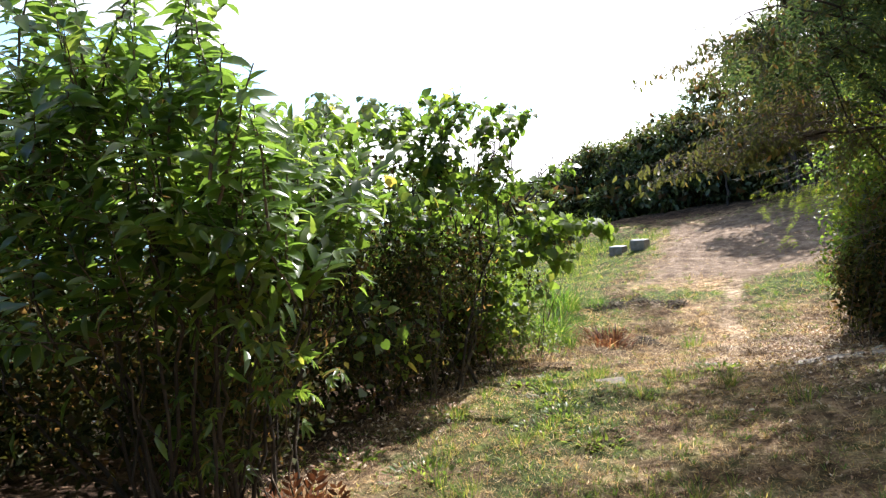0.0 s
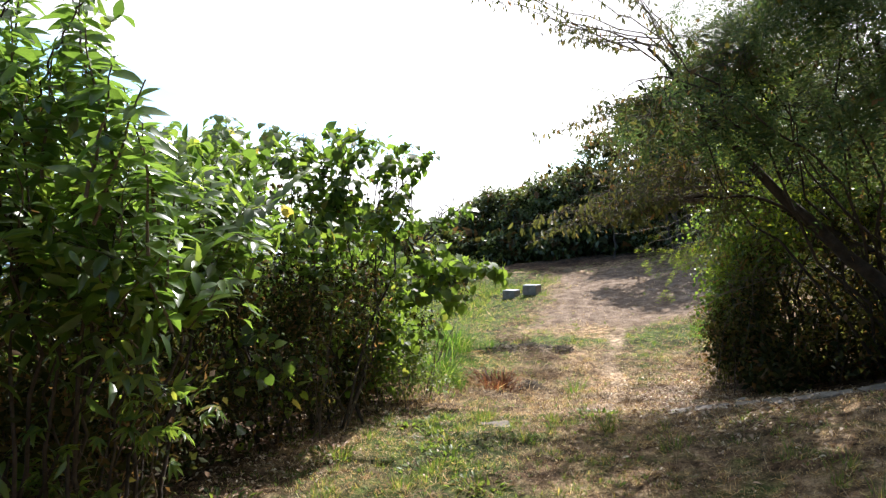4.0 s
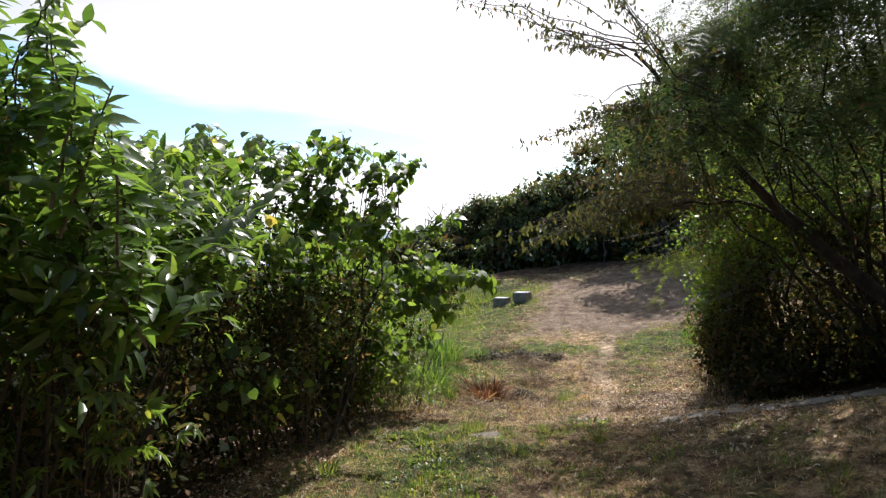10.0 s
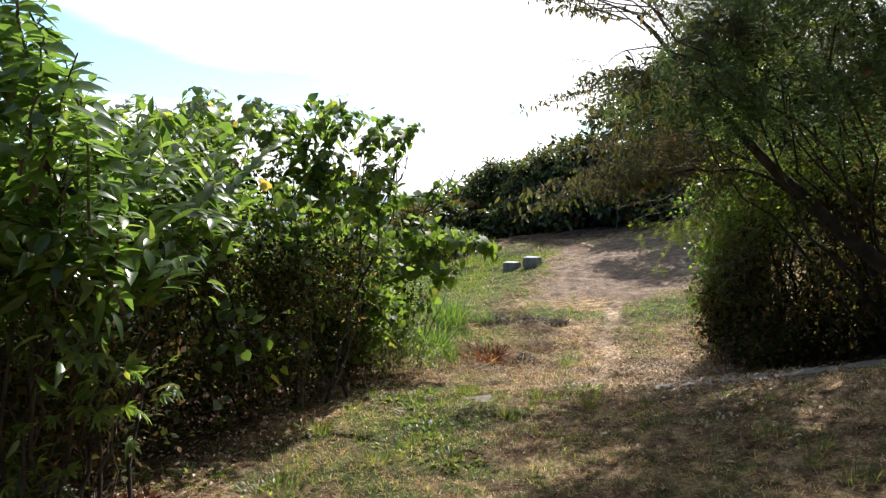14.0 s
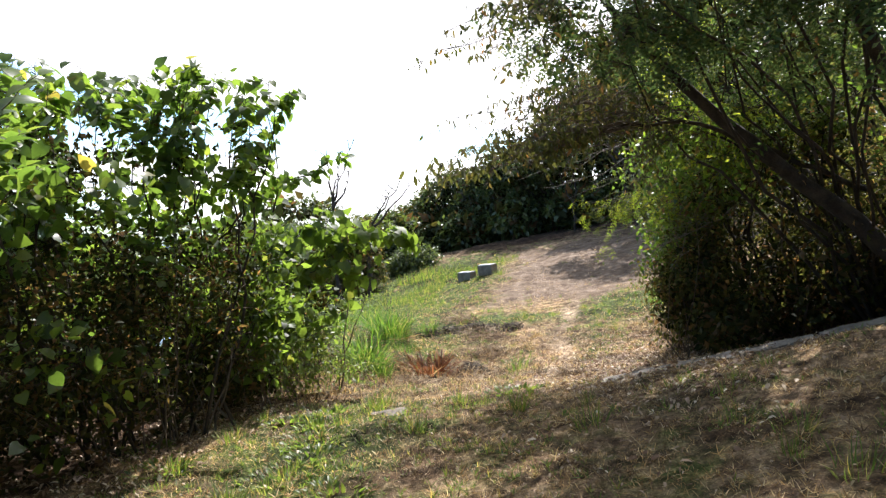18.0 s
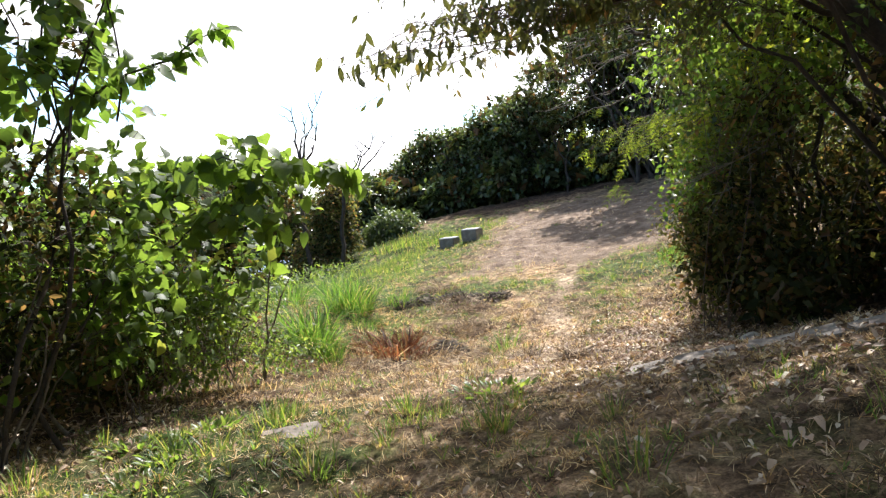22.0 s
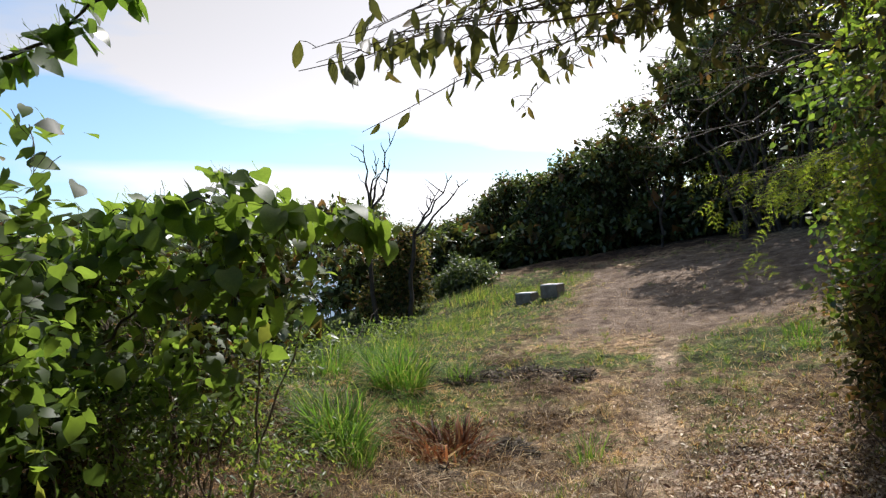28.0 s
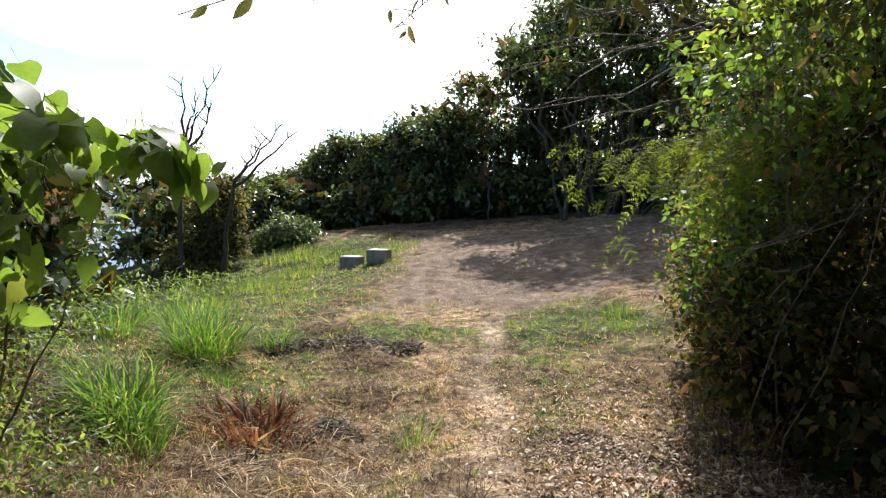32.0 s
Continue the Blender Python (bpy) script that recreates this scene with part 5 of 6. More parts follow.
    for x, y, h, r in ((5.2, 35.0, 3.4, 1.8), (8.0, 33.6, 3.6, 1.9), (10.8, 30.5, 4.0, 2.0), (2.6, 35.5, 3.0, 1.6), (-0.4, 36.0, 2.6, 1.6), (-3.2, 37.0, 2.2, 1.7), (11.5, 24, 4.5, 2.2), (10.5, 19, 4.2, 2.0), (0.8, 38.5, 3.2, 2.2), (3.8, 38.0, 3.6, 2.2), (6.6, 37.5, 3.8, 2.2), (-2.2, 39.5, 2.8, 2.2), (-5.4, 39.0, 2.4, 2.0)):
        g = gz(x, y)
        plant("bush", (x, y), 1, [(x, y, g + 1.0, r, r * 0.7, 1.1), (x, y, h - 0.9, r * 0.9, r * 0.7, 0.9)], 420, 5, SMALL, 0.34, GREEN_WOOD, "dark undergrowth bush at the edge of the woods", "bush", limb_r=0.03, group="undergrowth of the woods", spread=0.2, bias=0.55, inner=500, inner_size=2.4)
    plant("bush", (-5.6, 32.3), 2, [(-5.4, 32.3, 0.45, 1.0, 0.9, 0.75), (-6.2, 32.2, 0.05, 0.8, 0.8, 0.6), (-4.7, 32.1, 0.15, 0.6, 0.6, 0.5), (-5.5, 31.9, -0.1, 1.2, 0.7, 0.5)], 900, 6, OVAL, 0.2, GREEN_WOOD, "round sunlit green bush before the dark woods", "bush", limb_r=0.03)
    pale = thing("tree", 2.5, 33.9, gz(2.5, 33.9) - 0.03, "slender dim trunk standing before the dark woods", "tree", "woods behind the clearing")
    part("trunk", tubes("trunk", [(local(curve((2.5, 33.9, gz(2.5, 33.9) - 0.05), (2.6, 35.4, 4.6), 12, 0, 0.05), pale), 0.07, 0.03)], BARK, 8), pale)
    part("limb", tubes("limb", [(local(curve((2.5, 34.3, 2.2), (1.9, 35.4, 4.4), 8, 0, 0.08), pale), 0.035, 0.015)], BARK, 6), pale)


forest()


# Unseen trees added round the viewpoint to hold back sky light.
def sky_blocking_trees():
    for x, y, h, r in ((-7.5, -6.5, 10, 3.2), (-2.5, -8.5, 12, 3.4), (2.5, -9, 12.5, 3.4), (7.5, -7.5, 12, 3.4), (11, -2.5, 11, 3.2), (11.5, 3, 10, 3.0), (-9, -1, 8, 2.8)):
        g = gz(x, y)
        plant("tree", (x, y), 1, [(x, y, g + h * 0.3, r, r, h * 0.2), (x, y, g + h * 0.6, r, r, h * 0.25), (x, y, g + 1.5, r, r, 1.6)], 260, 5, SMALL, 0.6, GREEN_WOOD,
              "unseen tree added uphill to block sky light", "tree", bark=BARK, limb_r=0.12, group="woods uphill", spread=0.35, bias=0.5)


sky_blocking_trees()


def bare_tree(x, y, tips, foot_z, label, lean=0.0):
    top = thing("dead_tree", x, y, gz(x, y) - 0.03, label, "dead tree")
    fork = np.array((x + lean * 0.4, y, foot_z))
    lines = [(local(curve((x, y, gz(x, y)), fork, 8, 0, 0.04), top), 0.10, 0.07)]
    for tx, tz in tips:
        ln = curve(fork, (tx, y + rng.normal(0, 0.3), tz), 9, 0.03, 0.07)
        lines.append((local(ln, top), 0.06, 0.014))
        for k in (3, 5, 6, 7):
            e = ln[k] + np.array([rng.normal(0, 0.35), rng.normal(0, 0.3), rng.uniform(0.1, 0.7)])
            lines.append((local(curve(ln[k], e, 5, 0, 0.1), top), 0.026, 0.008))
    part("trunk", tubes("trunk", lines, BARK, 5), top)
    return top


bare_tree(-7.85, 28.0, [(-7.9, 5.8), (-6.6, 6.2), (-6.7, 4.9), (-7.2, 5.2)], 3.1, "leafless dead tree with forked grey branches")
bare_tree(-6.6, 28.2, [(-3.9, 4.1), (-4.4, 4.3), (-5.0, 3.9)], 2.2, "leaning dead tree with a few dry twigs", 1.0)


# ---- concrete blocks, edging, stones ----
def box(name, sx, sy, sz, bevel, material, seed=0, jitter=0.006):
    bm = bmesh.new()
    bmesh.ops.create_cube(bm, size=1.0)
    bmesh.ops.scale(bm, vec=(sx, sy, sz), verts=bm.verts)
    bmesh.ops.bevel(bm, geom=bm.edges[:], offset=bevel, segments=2, affect="EDGES")
    bmesh.ops.subdivide_edges(bm, edges=[e for e in bm.edges if e.calc_length() > 0.1], cuts=3, use_grid_fill=True)
    for v in bm.verts:
        v.co += Vector(noise.noise_vector(v.co * 4 + Vector((seed, 0, 0)))) * jitter
    me = bpy.data.meshes.new(name)
    bm.to_mesh(me)
    bm.free()
    me.materials.append(material)
    return me


def concrete_block(x, y, z, turn, w, label):
    top = thing("concrete_block", x, y, z, label, "concrete block", "two blocks beside the clearing")
    top.rotation_euler = (0, radians(-1.5), radians(turn))
    body = part("body", box("body", w, 0.5, 0.42, 0.02, CONCRETE, x), top)
    body.location = (0, 0, 0.21)
    cap = part("top", box("top", w - 0.02, 0.48, 0.04, 0.012, SUNLIT_TOP, y), top, "top coloured paler than the body as if sunlit")
    cap.location = (0, 0, 0.437)
    return top


concrete_block(-1.95, 27.45, -0.43, -22, 0.64, "grey concrete block with a pale top in the grass")
concrete_block(-0.95, 26.75, -0.12, -22, 0.64, "grey concrete block with a sunlit-pale top beside grass")


def edging():
    top = thing("concrete_edging", 4.0, 7.2, gz(4.0, 7.2), "low weathered concrete edging across the slope", "edging")
    line = np.array([(3.2, 7.8), (3.6, 7.72), (4.3, 7.56), (5.2, 7.42), (6.6, 7.55)])
    s = np.linspace(0, 4, 6)
    px, py = np.interp(s, range(5), line[:, 0]), np.interp(s, range(5), line[:, 1])
    for i in range(5):
        a, b = np.array([px[i], py[i], gz(px[i], py[i])]), np.array([px[i + 1], py[i + 1], gz(px[i + 1], py[i + 1])])
        d = b - a
        ob = part("segment", box("segment", float(np.linalg.norm(d)) - 0.02, 0.3, 0.34, 0.03, KERB, i, 0.016), top)
        m = (a + b) / 2 - np.array(top.location)
        ob.matrix_basis = pose(m[0], m[1], m[2] - 0.135, rng.normal(0, 1.5), -math.degrees(math.asin(d[2] / np.linalg.norm(d))), math.degrees(math.atan2(d[1], d[0])))


edging()


def stone(x, y, r, flat, label, name="stone", material=None):
    bm = bmesh.new()
    bmesh.ops.create_icosphere(bm, subdivisions=3, radius=1.0)
    for v in bm.verts:
        n = noise.noise(v.co * 1.3 + Vector((x * 3, y, 0))) * 0.35 + noise.noise(v.co * 4 + Vector((y, x, 0))) * 0.08
        v.co = Vector((v.co.x * (1 + n) * r * 1.25, v.co.y * (1 + n) * r, v.co.z * (1 + n) * r * flat))
    me = bpy.data.meshes.new(name)
    bm.to_mesh(me)
    bm.free()
    me.materials.append(material or STONE)
    ob = new(name, me)
    ob.location = (x, y, gz(x, y) + r * flat * 0.3)
    return tagged(ob, label, name)


stone(-2.2, 12.6, 0.13, 0.5, "pale stone at the foot of the vine bush")
stone(4.45, 9.3, 0.12, 0.55, "grey stone under the thicket")
stone(2.1, 2.4, 0.06, 0.6, "small grey stone in the dry grass")
slab = new("slab", box("slab", 0.42, 0.3, 0.08, 0.02, CONCRETE, 3, 0.015))
slab.location, slab.rotation_euler = (0.9, 6.67, gz(0.9, 6.67) - 0.018), (0.03, -0.04, 0.3)
tagged(slab, "flat grey concrete slab sunk in the grass", "slab")


def fallen_branch():
    top = thing("fallen_branch", -1.6, 7.6, gz(-1.6, 7.6), "pale bare fallen branch leaning out of the shrub", "branch")
    part("stick", tubes("stick", [(local(curve((-1.45, 7.35, gz(-1.45, 7.35) + 0.03), (-2.3, 7.7, 0.95), 8, 0.02, 0.04), top), 0.02, 0.008)], DEAD_WOOD, 6), top)
    for k in range(3):
        part("twig", tubes("twig", [(local(curve((-1.7 - 0.12 * k, 7.48, 0.42 + 0.1 * k), (-1.6 - 0.2 * k, 7.2, 0.62 + 0.1 * k), 5, 0, 0.1), top), 0.006, 0.003)], DEAD_WOOD, 4), top)


fallen_branch()


# ---- grass, clumps and litter ----
def clump(name, x, y, h, r, n, material, label, category, shape=GRASS, lean=0.45, group="", dead=0.0):
    top = thing(name, x, y, gz(x, y) - 0.01, label, category, group)
    a, d = rng.uniform(0, 2 * math.pi, n), r * np.sqrt(rng.random(n))
    px, py = x + d * np.cos(a), y + d * np.sin(a)
    pos = np.stack([px, py, ground_z(px, py) - 0.01], 1)
    out = np.stack([np.cos(a), np.sin(a), np.zeros(n)], 1) * (d / r * lean)[:, None]
    ax = unit(out + rng.normal(0, 0.22, (n, 3)) + [0, 0, 1.0])
    nm = np.stack([-ax[:, 0], -ax[:, 1], np.full(n, 0.5)], 1) + rng.normal(0, 0.3, (n, 3))
    sz = h * rng.uniform(0.45, 1.15, n)
    k = int(n * (1 - dead))
    tagged(part("turf", leaves("turf", shape, local(pos, top)[:k], ax[:k], nm[:k], sz[:k], material), top), kind="stuff")
    if dead:
        flat = unit(ax[k:] * [1, 1, 0.35] + rng.normal(0, 0.4, (n - k, 3)) * [1, 1, 0.2])
        tagged(part("dry_turf", leaves("dry_turf", shape, local(pos, top)[k:], flat, nm[k:], sz[k:] * 0.8, DRY_GRASS), top), kind="stuff")
    return top


MULCH = leaf_mat("rotting_grass", [(0, (0.025, 0.021, 0.018)), (0.6, (0.07, 0.057, 0.046)), (1, (0.18, 0.15, 0.125))], 0.05, 0.85, (1.0, 0.9, 0.8), 0.1)


def heap(x, y, h, r, n, lo=0.12, hi=0.38, label="heap of grey-brown withered grass", group="withered grass heaps", material=DEAD_GRASS):
    """Fallen blades lying across one another in a low mound."""
    top = thing("dry_grass_heap", x, y, gz(x, y) - 0.01, label, "dry grass", group)
    a, d = rng.uniform(0, 2 * math.pi, n), r * np.sqrt(rng.random(n))
    px, py = x + d * np.cos(a), y + d * np.sin(a)
    pos = np.stack([px, py, ground_z(px, py) + h * 0.5 * (1 - (d / r) ** 2) * rng.random(n)], 1)
    ax = unit(rng.normal(0, 1, (n, 3)) * [1, 1, 0.28] + np.stack([np.cos(a), np.sin(a), np.zeros(n)], 1) * 0.3)
    nm = rng.normal(0, 0.3, (n, 3)) + [0, 0, 1]
    tagged(part("turf", leaves("turf", CURL if material is DRY_GRASS else CLOD if material is MULCH else STRAW, local(pos, top), ax, nm, rng.uniform(lo, hi, n), material), top), kind="stuff")


TALL = (GRASS[0] * [1, 0.62, 3.2], GRASS[1])
BRACKEN = pinnate(11, 0.26, 0.022, 55)
CURL = (GRASS[0] * [0.9, 0.9, 3.5], GRASS[1])
CLOD = (STRAW[0] * [1, 5.0, 1], STRAW[1])
WIDE = (STRAW[0] * [1, 1.6, 1], STRAW[1])
FERN = (GRASS[0] * [1, 1.8, 2.5], GRASS[1])
for x, y, h, r, n in ((-1.3, 12.2, 0.95, 0.3, 230), (-0.95, 11.85, 0.6, 0.24, 120), (-1.7, 15.2, 0.95, 0.4, 260), (-1.05, 16.4, 0.5, 0.3, 100), (-2.6, 16.6, 0.6, 0.4, 110), (-3.1, 15.4, 0.8, 0.35, 110), (-1.1, 14.3, 0.4, 0.25, 60)):
    clump("grass_clump", x, y, h * 0.9, r, n * 2, LUSH_GRASS, "clump of tall bright green grass with dry blades at its foot", "grass", TALL, group="tall grass clumps", dead=0.15)
clump("grass_tuft", 1.6, 13.05, 0.5, 0.17, 110, LUSH_GRASS, "small green grass tuft on a dark dead base", "grass", TALL, dead=0.35)
for x, y, h, r, n in ((3.9, 20.2, 0.22, 0.3, 70), (5.0, 19.0, 0.4, 0.34, 130), (4.85, 17.9, 0.3, 0.26, 80), (4.2, 19.3, 0.16, 0.2, 40), (5.9, 23.6, 0.25, 0.3, 60), (0.3, 19.5, 0.2, 0.4, 80), (-0.4, 22, 0.2, 0.4, 80), (-2.6, 22.5, 0.3, 0.7, 160), (-3.4, 24.5, 0.4, 0.8, 220),
                      (-3.6, 27.0, 0.45, 0.8, 260), (-2.9, 28.8, 0.5, 0.8, 260), (-1.6, 28.6, 0.45, 0.6, 200), (-0.4, 26.2, 0.35, 0.2, 60), (-4.6, 29.5, 0.6, 1.0, 300), (-0.6, 29.5, 0.4, 0.7, 180), (-4.4, 21.5, 0.5, 0.9, 260), (-3.6, 18.5, 0.6, 0.8, 300), (-4.6, 25.5, 0.5, 0.9, 260)):
    clump("grass_tuft", x, y, h * 0.8, r, int(n * 1.3), GREEN_GRASS if y > 21 else LUSH_GRASS, "patch of green grass on the dry slope", "grass", GRASS, lean=0.3, group="green grass patches")
clump("dead_fern", -0.35, 13.1, 0.42, 0.42, 60, RUST_LEAF, "withered rust-orange fern in dry grass", "fern", BRACKEN, lean=0.85, dead=0.0)
clump("dead_fern", -0.15, 13.15, 0.5, 0.46, 110, RUST_LEAF, "upright withered rust-brown fern stalks", "fern", FERN, lean=0.7, dead=0.15)
clump("dead_plant", -0.85, 2.15, 0.3, 0.1, 14, RUST_LEAF, "small withered orange plant at the foot of the shrub", "plant", PINNA)
clump("dead_plant", -0.45, 2.1, 0.26, 0.1, 12, RUST_LEAF, "small withered orange plant in dry grass", "plant", PINNA)
for x, y, h, r, n in ((0.5, 13.3, 0.4, 0.4, 260), (0.9, 12.8, 0.35, 0.35, 200), (0.75, 14.8, 0.3, 0.4, 160), (2.72, 9.9, 0.24, 0.14, 160), (2.2, 10.6, 0.16, 0.12, 90), (-0.6, 18.2, 0.35, 0.45, 200), (0.3, 16.4, 0.3, 0.5, 180), (-0.2, 12.0, 0.3, 0.4, 200), (-1.9, 12.6, 0.3, 0.5, 240), (0.7, 11.4, 0.3, 0.5, 240)):
    heap(x, y, h * 1.1, r * 1.25, n * 4)
for x, y, r, n in ((0.6, 13.1, 0.4, 420), (0.2, 12.5, 0.35, 220), (-0.75, 12.9, 0.3, 220), (1.1, 12.6, 0.3, 160), (0.8, 11.2, 0.4, 220)):
    heap(x, y, 0.3, r, n, 0.15, 0.42, "heap of pale curling straw", "pale straw heaps", DRY_GRASS)
for x, y, h, r, n in ((0.6, 13.4, 0.5, 0.36, 1000), (0.2, 17.1, 0.3, 0.5, 700), (0.95, 17.0, 0.25, 0.4, 450), (-0.55, 16.7, 0.3, 0.4, 450), (0.0, 12.3, 0.25, 0.3, 350), (-1.0, 16.3, 0.3, 0.25, 300)):
    heap(x, y, h, r, n, 0.06, 0.2, "mound of dark rotting cut grass", "rotting grass mounds", MULCH)
for x, y, h, r, n in ((-0.6, 11.2, 0.3, 0.35, 130), (-1.5, 11.7, 0.35, 0.4, 150), (-0.4, 10.3, 0.25, 0.35, 110), (-1.9, 10.6, 0.35, 0.4, 150), (-2.3, 11.9, 0.4, 0.4, 140), (0.1, 11.0, 0.25, 0.4, 120), (-0.75, 12.7, 0.4, 0.35, 170), (-1.5, 10.0, 0.3, 0.3, 110), (0.35, 12.4, 0.3, 0.35, 140), (0.2, 10.0, 0.2, 0.35, 100)):
    clump("dry_grass_tuft", x, y, h, r, n, DEAD_GRASS, "tousled brown dry grass on the bank", "dry grass", TALL, lean=1.2, group="dry grass on the bank", dead=0.45)
for k in range(40):
    x, y = (rng.uniform(-1.4, 4.2), rng.uniform(9.5, 18.5)) if k < 16 else (rng.uniform(-0.6, 4.6), rng.uniform(1.0, 7.0))
    heap(x, y, rng.uniform(0.08, 0.14), rng.uniform(0.1, 0.24), 150, 0.05, 0.16, "flat dark brown dead grass on the mown slope", "dead grass on the slope")
for x, y, r, n in ((0.5, 4.9, 0.4, 60), (-0.9, 5.3, 0.35, 60), (0.35, 5.9, 0.4, 60), (1.1, 4.5, 0.3, 40), (0.62, 5.3, 0.25, 50), (0.15, 6.5, 0.3, 60), (0.0, 7.2, 0.3, 60), (-0.35, 6.7, 0.25, 40), (-1.6, 6.0, 0.25, 50), (-1.3, 3.6, 0.4, 60), (-0.3, 3.4, 0.4, 50), (2.2, 7.7, 0.35, 60)):
    clump("low_weed", x, y, 0.085, r, n * 2, GREEN_WEED, "low broad-leaved green weed in the dry grass", "weed", OVAL, lean=1.6, group="low weeds in the lawn")


for k in range(60):
    x, y = rng.uniform(-0.8, 5.0), rng.uniform(0.6, 7.2)
    clump("grass_tuft", x, y, rng.uniform(0.12, 0.24), rng.uniform(0.06, 0.16), 60, GREEN_GRASS, "small tuft of green grass in the dry lawn", "grass", GRASS, lean=0.6, group="small tufts in the lawn", dead=0.2)
for k in range(22):
    x, y = rng.uniform(-2.2, 4.4), rng.uniform(8.5, 20.0)
    clump("grass_tuft", x, y, rng.uniform(0.12, 0.22), rng.uniform(0.1, 0.3), 70, GREEN_GRASS if k % 3 else DRY_GRASS, "small tuft of grass on the mown slope", "grass", GRASS, lean=0.6, group="small tufts on the slope", dead=0.3)


def lawn(name, n, box_, lo, hi, shape, material, keep, label, category):
    """Loose short blades all over a stretch of ground, thinned by keep(x, y)."""
    x, y = rng.uniform(box_[0], box_[1], n), rng.uniform(box_[2], box_[3], n)
    k = rng.random(n) < keep(x, y)
    x, y = x[k], y[k]
    m = len(x)
    pos = np.stack([x, y, ground_z(x, y) - 0.005], 1)
    ax = unit(rng.normal(0, 1.0, (m, 3)) * [1, 1, 0.25] + [0, 0, 0.5])
    nm = np.stack([-ax[:, 0], -ax[:, 1], np.full(m, 0.4)], 1) + rng.normal(0, 0.3, (m, 3))
    me = leaves(name, shape, pos, ax, nm, rng.uniform(lo, hi, m), material)
    tagged(new(name, me), label, category, kind="stuff")


def patchy(x, y, f=1.0):
    return 0.5 + 0.5 * np.sin(x * 2.1 * f + 1.3 * np.sin(y * 1.7 * f)) * np.sin(y * 1.9 * f + 1.1 * np.sin(x * 1.3 * f + 2))


def keep_dry(x, y):
    p, d, g, s = ground_masks(x, y)
    return np.clip((1 - 0.9 * p) * (1 - 0.86 * d) * (1 - 0.6 * s) * (1.5 * patchy(x, y) * (0.3 + patchy(x + 3, y - 2, 2.3)) + 0.08), 0, 1)


def keep_dead(x, y):
    p, d, g, s = ground_masks(x, y)
    return np.clip((1 - 0.95 * p) * (1 - d) * (1.6 * (1 - patchy(x, y)) * (0.2 + patchy(x - 4, y + 1, 2.0)) + 0.5 * s), 0, 1)


def keep_green(x, y):
    p, d, g, s = ground_masks(x, y)
    return np.clip((1 - p) * (1 - d) * (1 - 0.6 * s) * (g * 1.2 - 0.55 + 1.1 * patchy(x + 5, y, 0.9) * patchy(x - 2, y + 6, 1.9)), 0, 1)


def bunch(n, wide, low):
    """A small tuft of n blades that lean out all round, of unit length."""
    v, f = [], []
    for k in range(n):
        a, tilt, ln = k * 2.4, low + (1 - low) * rng.random(), rng.uniform(0.55, 1.0)
        d = np.array([math.cos(a), math.sin(a)])
        side = np.array([-d[1], d[0]]) * wide
        h, o = math.sqrt(max(0.0, 1 - tilt * tilt)), tilt
        i = len(v)
        for q, w in ((0.0, 1.0), (0.6, 0.75)):
            r = ln * o * q
            z = ln * h * (q - 0.25 * q * q)
            v += [(z, d[0] * r + side[0] * w, d[1] * r + side[1] * w), (z, d[0] * r - side[0] * w, d[1] * r - side[1] * w)]
        v.append((ln * h * 0.7, d[0] * ln * o, d[1] * ln * o))
        f += [(i, i + 1, i + 3), (i, i + 3, i + 2), (i + 2, i + 3, i + 4)]
    return np.array(v, float), np.array(f)


def turf(name, n, box_, lo, hi, shape, material, keep, label):
    """Small tufts all over a stretch of ground, gathered into clumps and thinned by keep(x, y)."""
    m = n // 3
    cx, cy = rng.uniform(box_[0], box_[1], m), rng.uniform(box_[2], box_[3], m)
    x, y = np.repeat(cx, 3) + rng.normal(0, 0.07, 3 * m), np.repeat(cy, 3) + rng.normal(0, 0.07, 3 * m)
    k = rng.random(3 * m) < keep(x, y)
    x, y = x[k], y[k]
    m = len(x)
    pos = np.stack([x, y, ground_z(x, y) - 0.008], 1)
    ax = unit(rng.normal(0, 0.3, (m, 3)) * [1, 1, 0] + [0, 0, 1.0])
    nm = rng.normal(0, 1, (m, 3)) * [1, 1, 0.1]
    tagged(new(name, leaves(name, shape, pos, ax, nm, rng.uniform(lo, hi, m), material)), label, "grass", kind="stuff")


SPRAWL, TUFT = bunch(6, 0.036, 0.72), bunch(6, 0.034, 0.35)
turf("dry_grass", 9500, (-1.8, 6.0, -1.0, 8.0), 0.05, 0.11, SPRAWL, DRY_GRASS, keep_dry, "short dry straw-coloured mown grass")
turf("dry_grass", 8000, (-3.0, 5.2, 8.0, 16.0), 0.07, 0.17, SPRAWL, DRY_GRASS, keep_dry, "short dry straw-coloured mown grass")
turf("withered_grass", 7000, (-1.8, 6.0, -1.0, 8.0), 0.05, 0.12, SPRAWL, DEAD_GRASS, keep_dead, "dull brown withered grass among the straw")
turf("withered_grass", 6500, (-3.0, 5.2, 8.0, 16.0), 0.07, 0.16, SPRAWL, DEAD_GRASS, keep_dead, "dull brown withered grass among the straw")
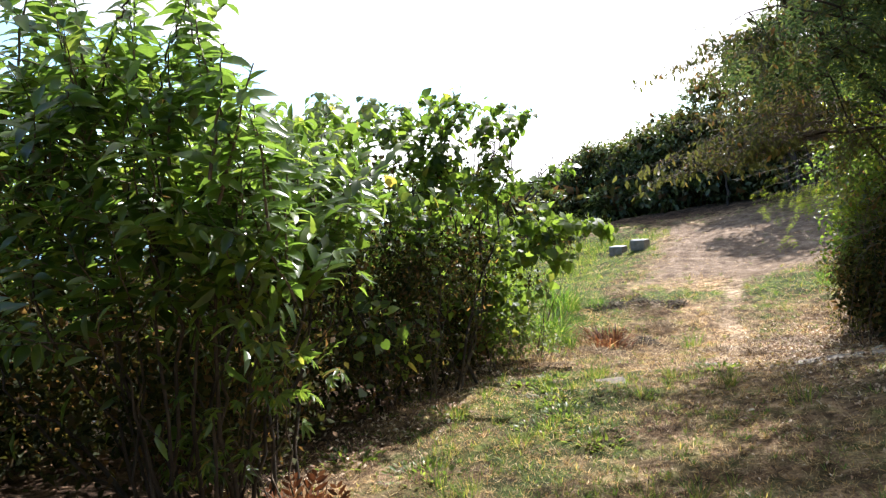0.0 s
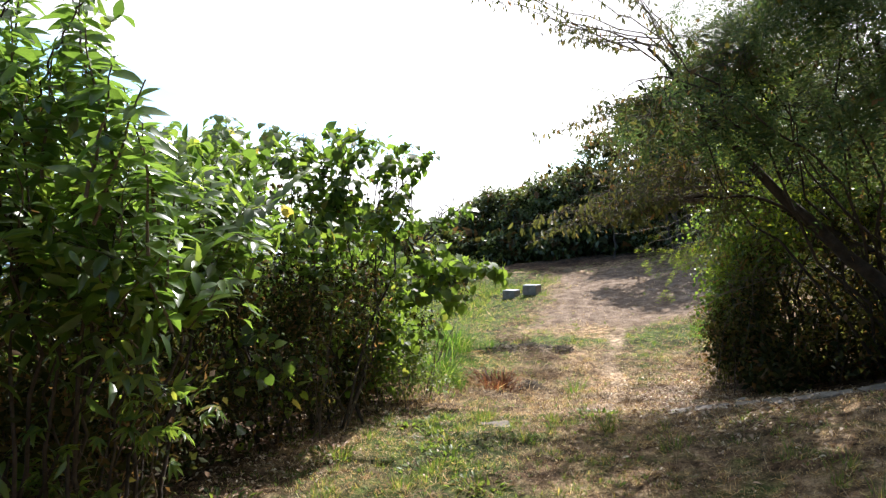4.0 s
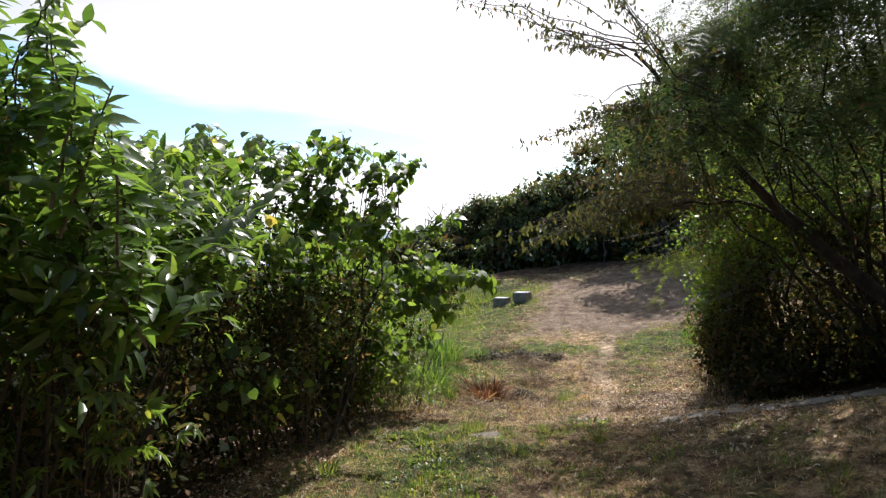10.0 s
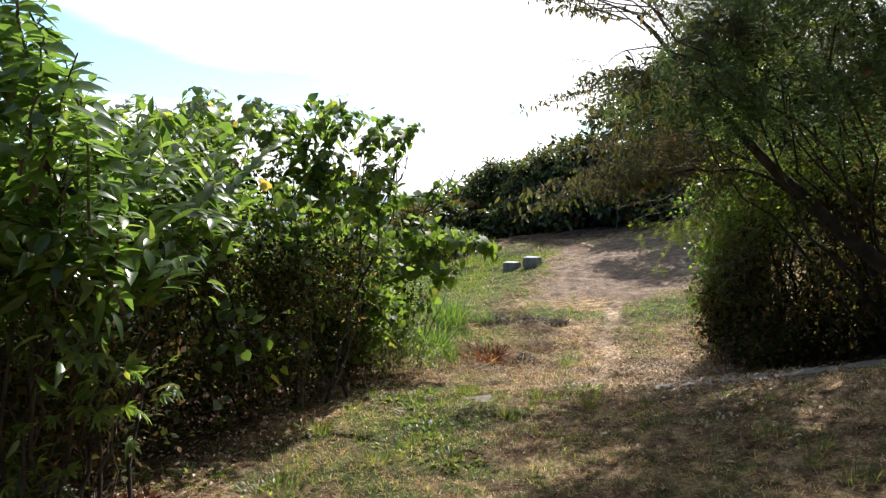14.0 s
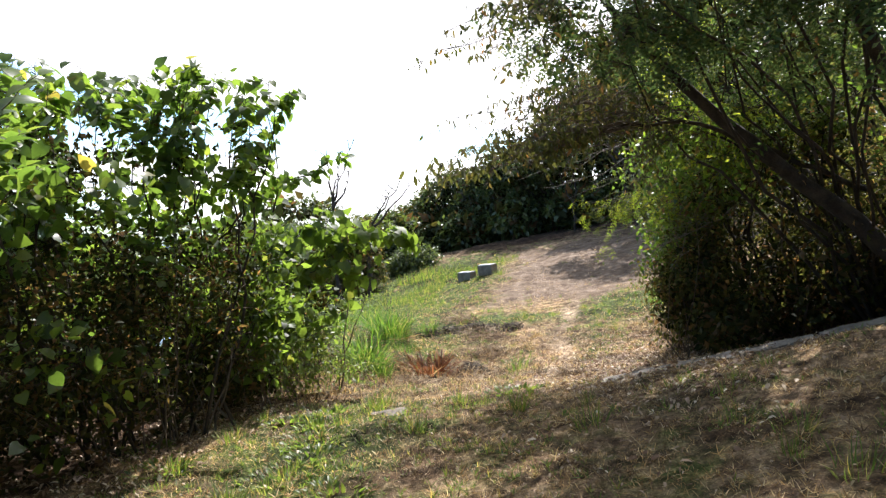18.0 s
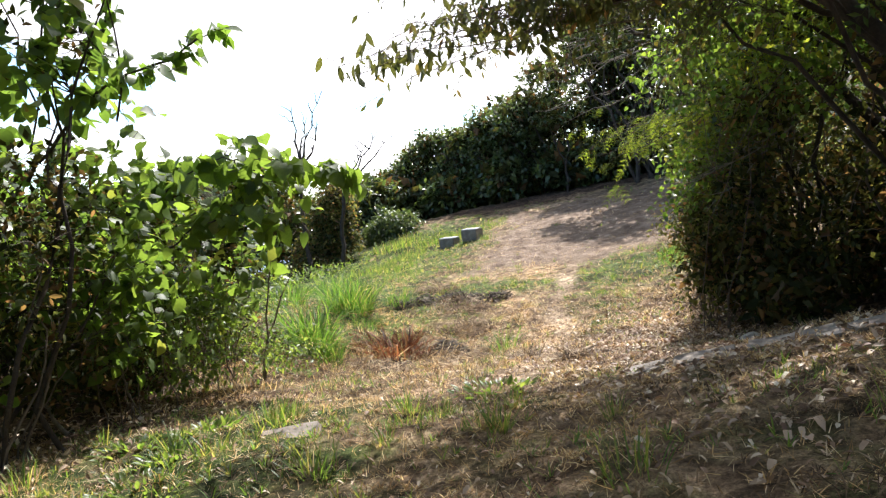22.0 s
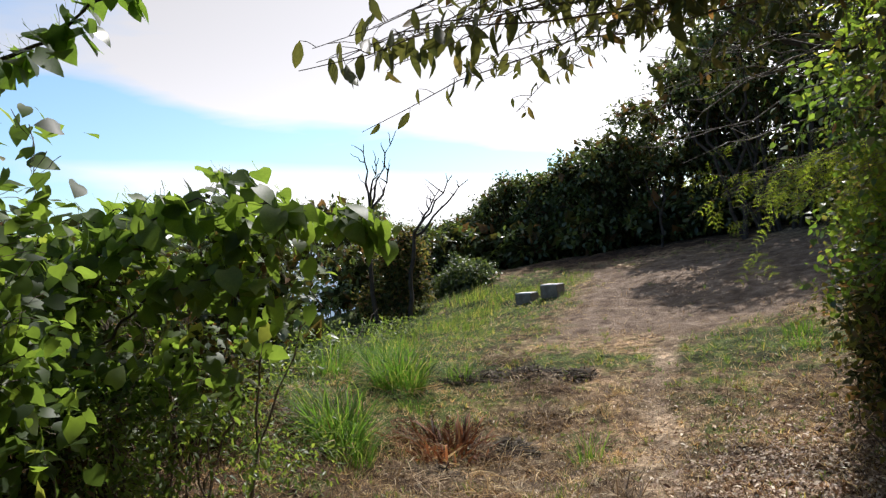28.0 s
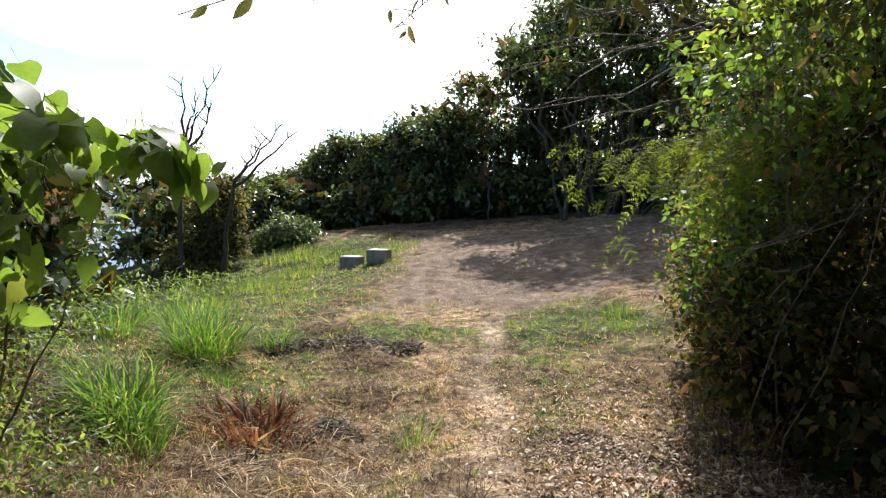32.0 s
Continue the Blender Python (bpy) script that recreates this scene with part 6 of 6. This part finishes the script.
lawn("dry_grass", 70000, (-1.8, 5.5, 0.0, 8.0), 0.03, 0.085, WIDE, DRY_GRASS, lambda x, y: 0.25 + 0.75 * keep_dry(x, y), "short dry straw-coloured mown grass", "grass")
lawn("dry_grass", 40000, (-2.0, 4.8, 8.0, 16.0), 0.03, 0.09, WIDE, DRY_GRASS, lambda x, y: 0.2 + 0.7 * keep_dry(x, y), "short dry straw-coloured mown grass", "grass")
lawn("dry_grass", 26000, (-5.0, 6.0, 16.0, 30.0), 0.08, 0.18, WIDE, DRY_GRASS, keep_dry, "short dry grass on the far slope", "grass")
turf("green_grass", 14000, (-1.8, 6.0, -1.0, 8.0), 0.05, 0.14, TUFT, GREEN_GRASS, keep_green, "short green grass among the dry grass")
turf("green_grass", 9000, (-3.5, 5.2, 8.0, 17.0), 0.06, 0.16, TUFT, GREEN_GRASS, keep_green, "short green grass among the dry grass")
turf("green_grass", 9000, (-7.0, 5.5, 17.0, 33.0), 0.1, 0.24, TUFT, GREEN_GRASS, keep_green, "green grass on the far slope")


CURLED = blade(0, (0.3, 0.7), (0.22, 0.2), 0.5, 0.6)


def litter(n, cx, cy, rx, ry, lo, hi, label):
    x, y = cx + rng.normal(0, rx, n), cy + rng.normal(0, ry, n)
    pos = np.stack([x, y, ground_z(x, y) + rng.uniform(0.005, 0.035, n)], 1)
    ax = unit(rng.normal(0, 1, (n, 3)) * [1, 1, 0.25])
    nm = unit(rng.normal(0, 0.35, (n, 3)) + [0, 0, 1])
    tagged(new("leaf_litter", leaves("leaf_litter", CURLED, pos, ax, nm, rng.uniform(lo, hi, n), LITTER)), label, "leaf litter", kind="stuff")


litter(9000, 3.9, 10.2, 0.65, 2.0, 0.03, 0.085, "fallen dry brown leaves under the thicket")
litter(1500, 3.6, 4.4, 1.6, 2.3, 0.02, 0.05, "fallen dry leaves scattered in the grass")
litter(2200, -1.6, 6.0, 0.6, 2.0, 0.03, 0.08, "dry leaves on the darkened ground under the shrubs")
litter(3500, 2.0, 12.0, 1.5, 3.0, 0.02, 0.045, "pale bits of dry leaf and stalk in the cut grass")
litter(1200, 1.6, 13.0, 1.6, 2.0, 0.03, 0.07, "bits of dry leaf in the cut grass")
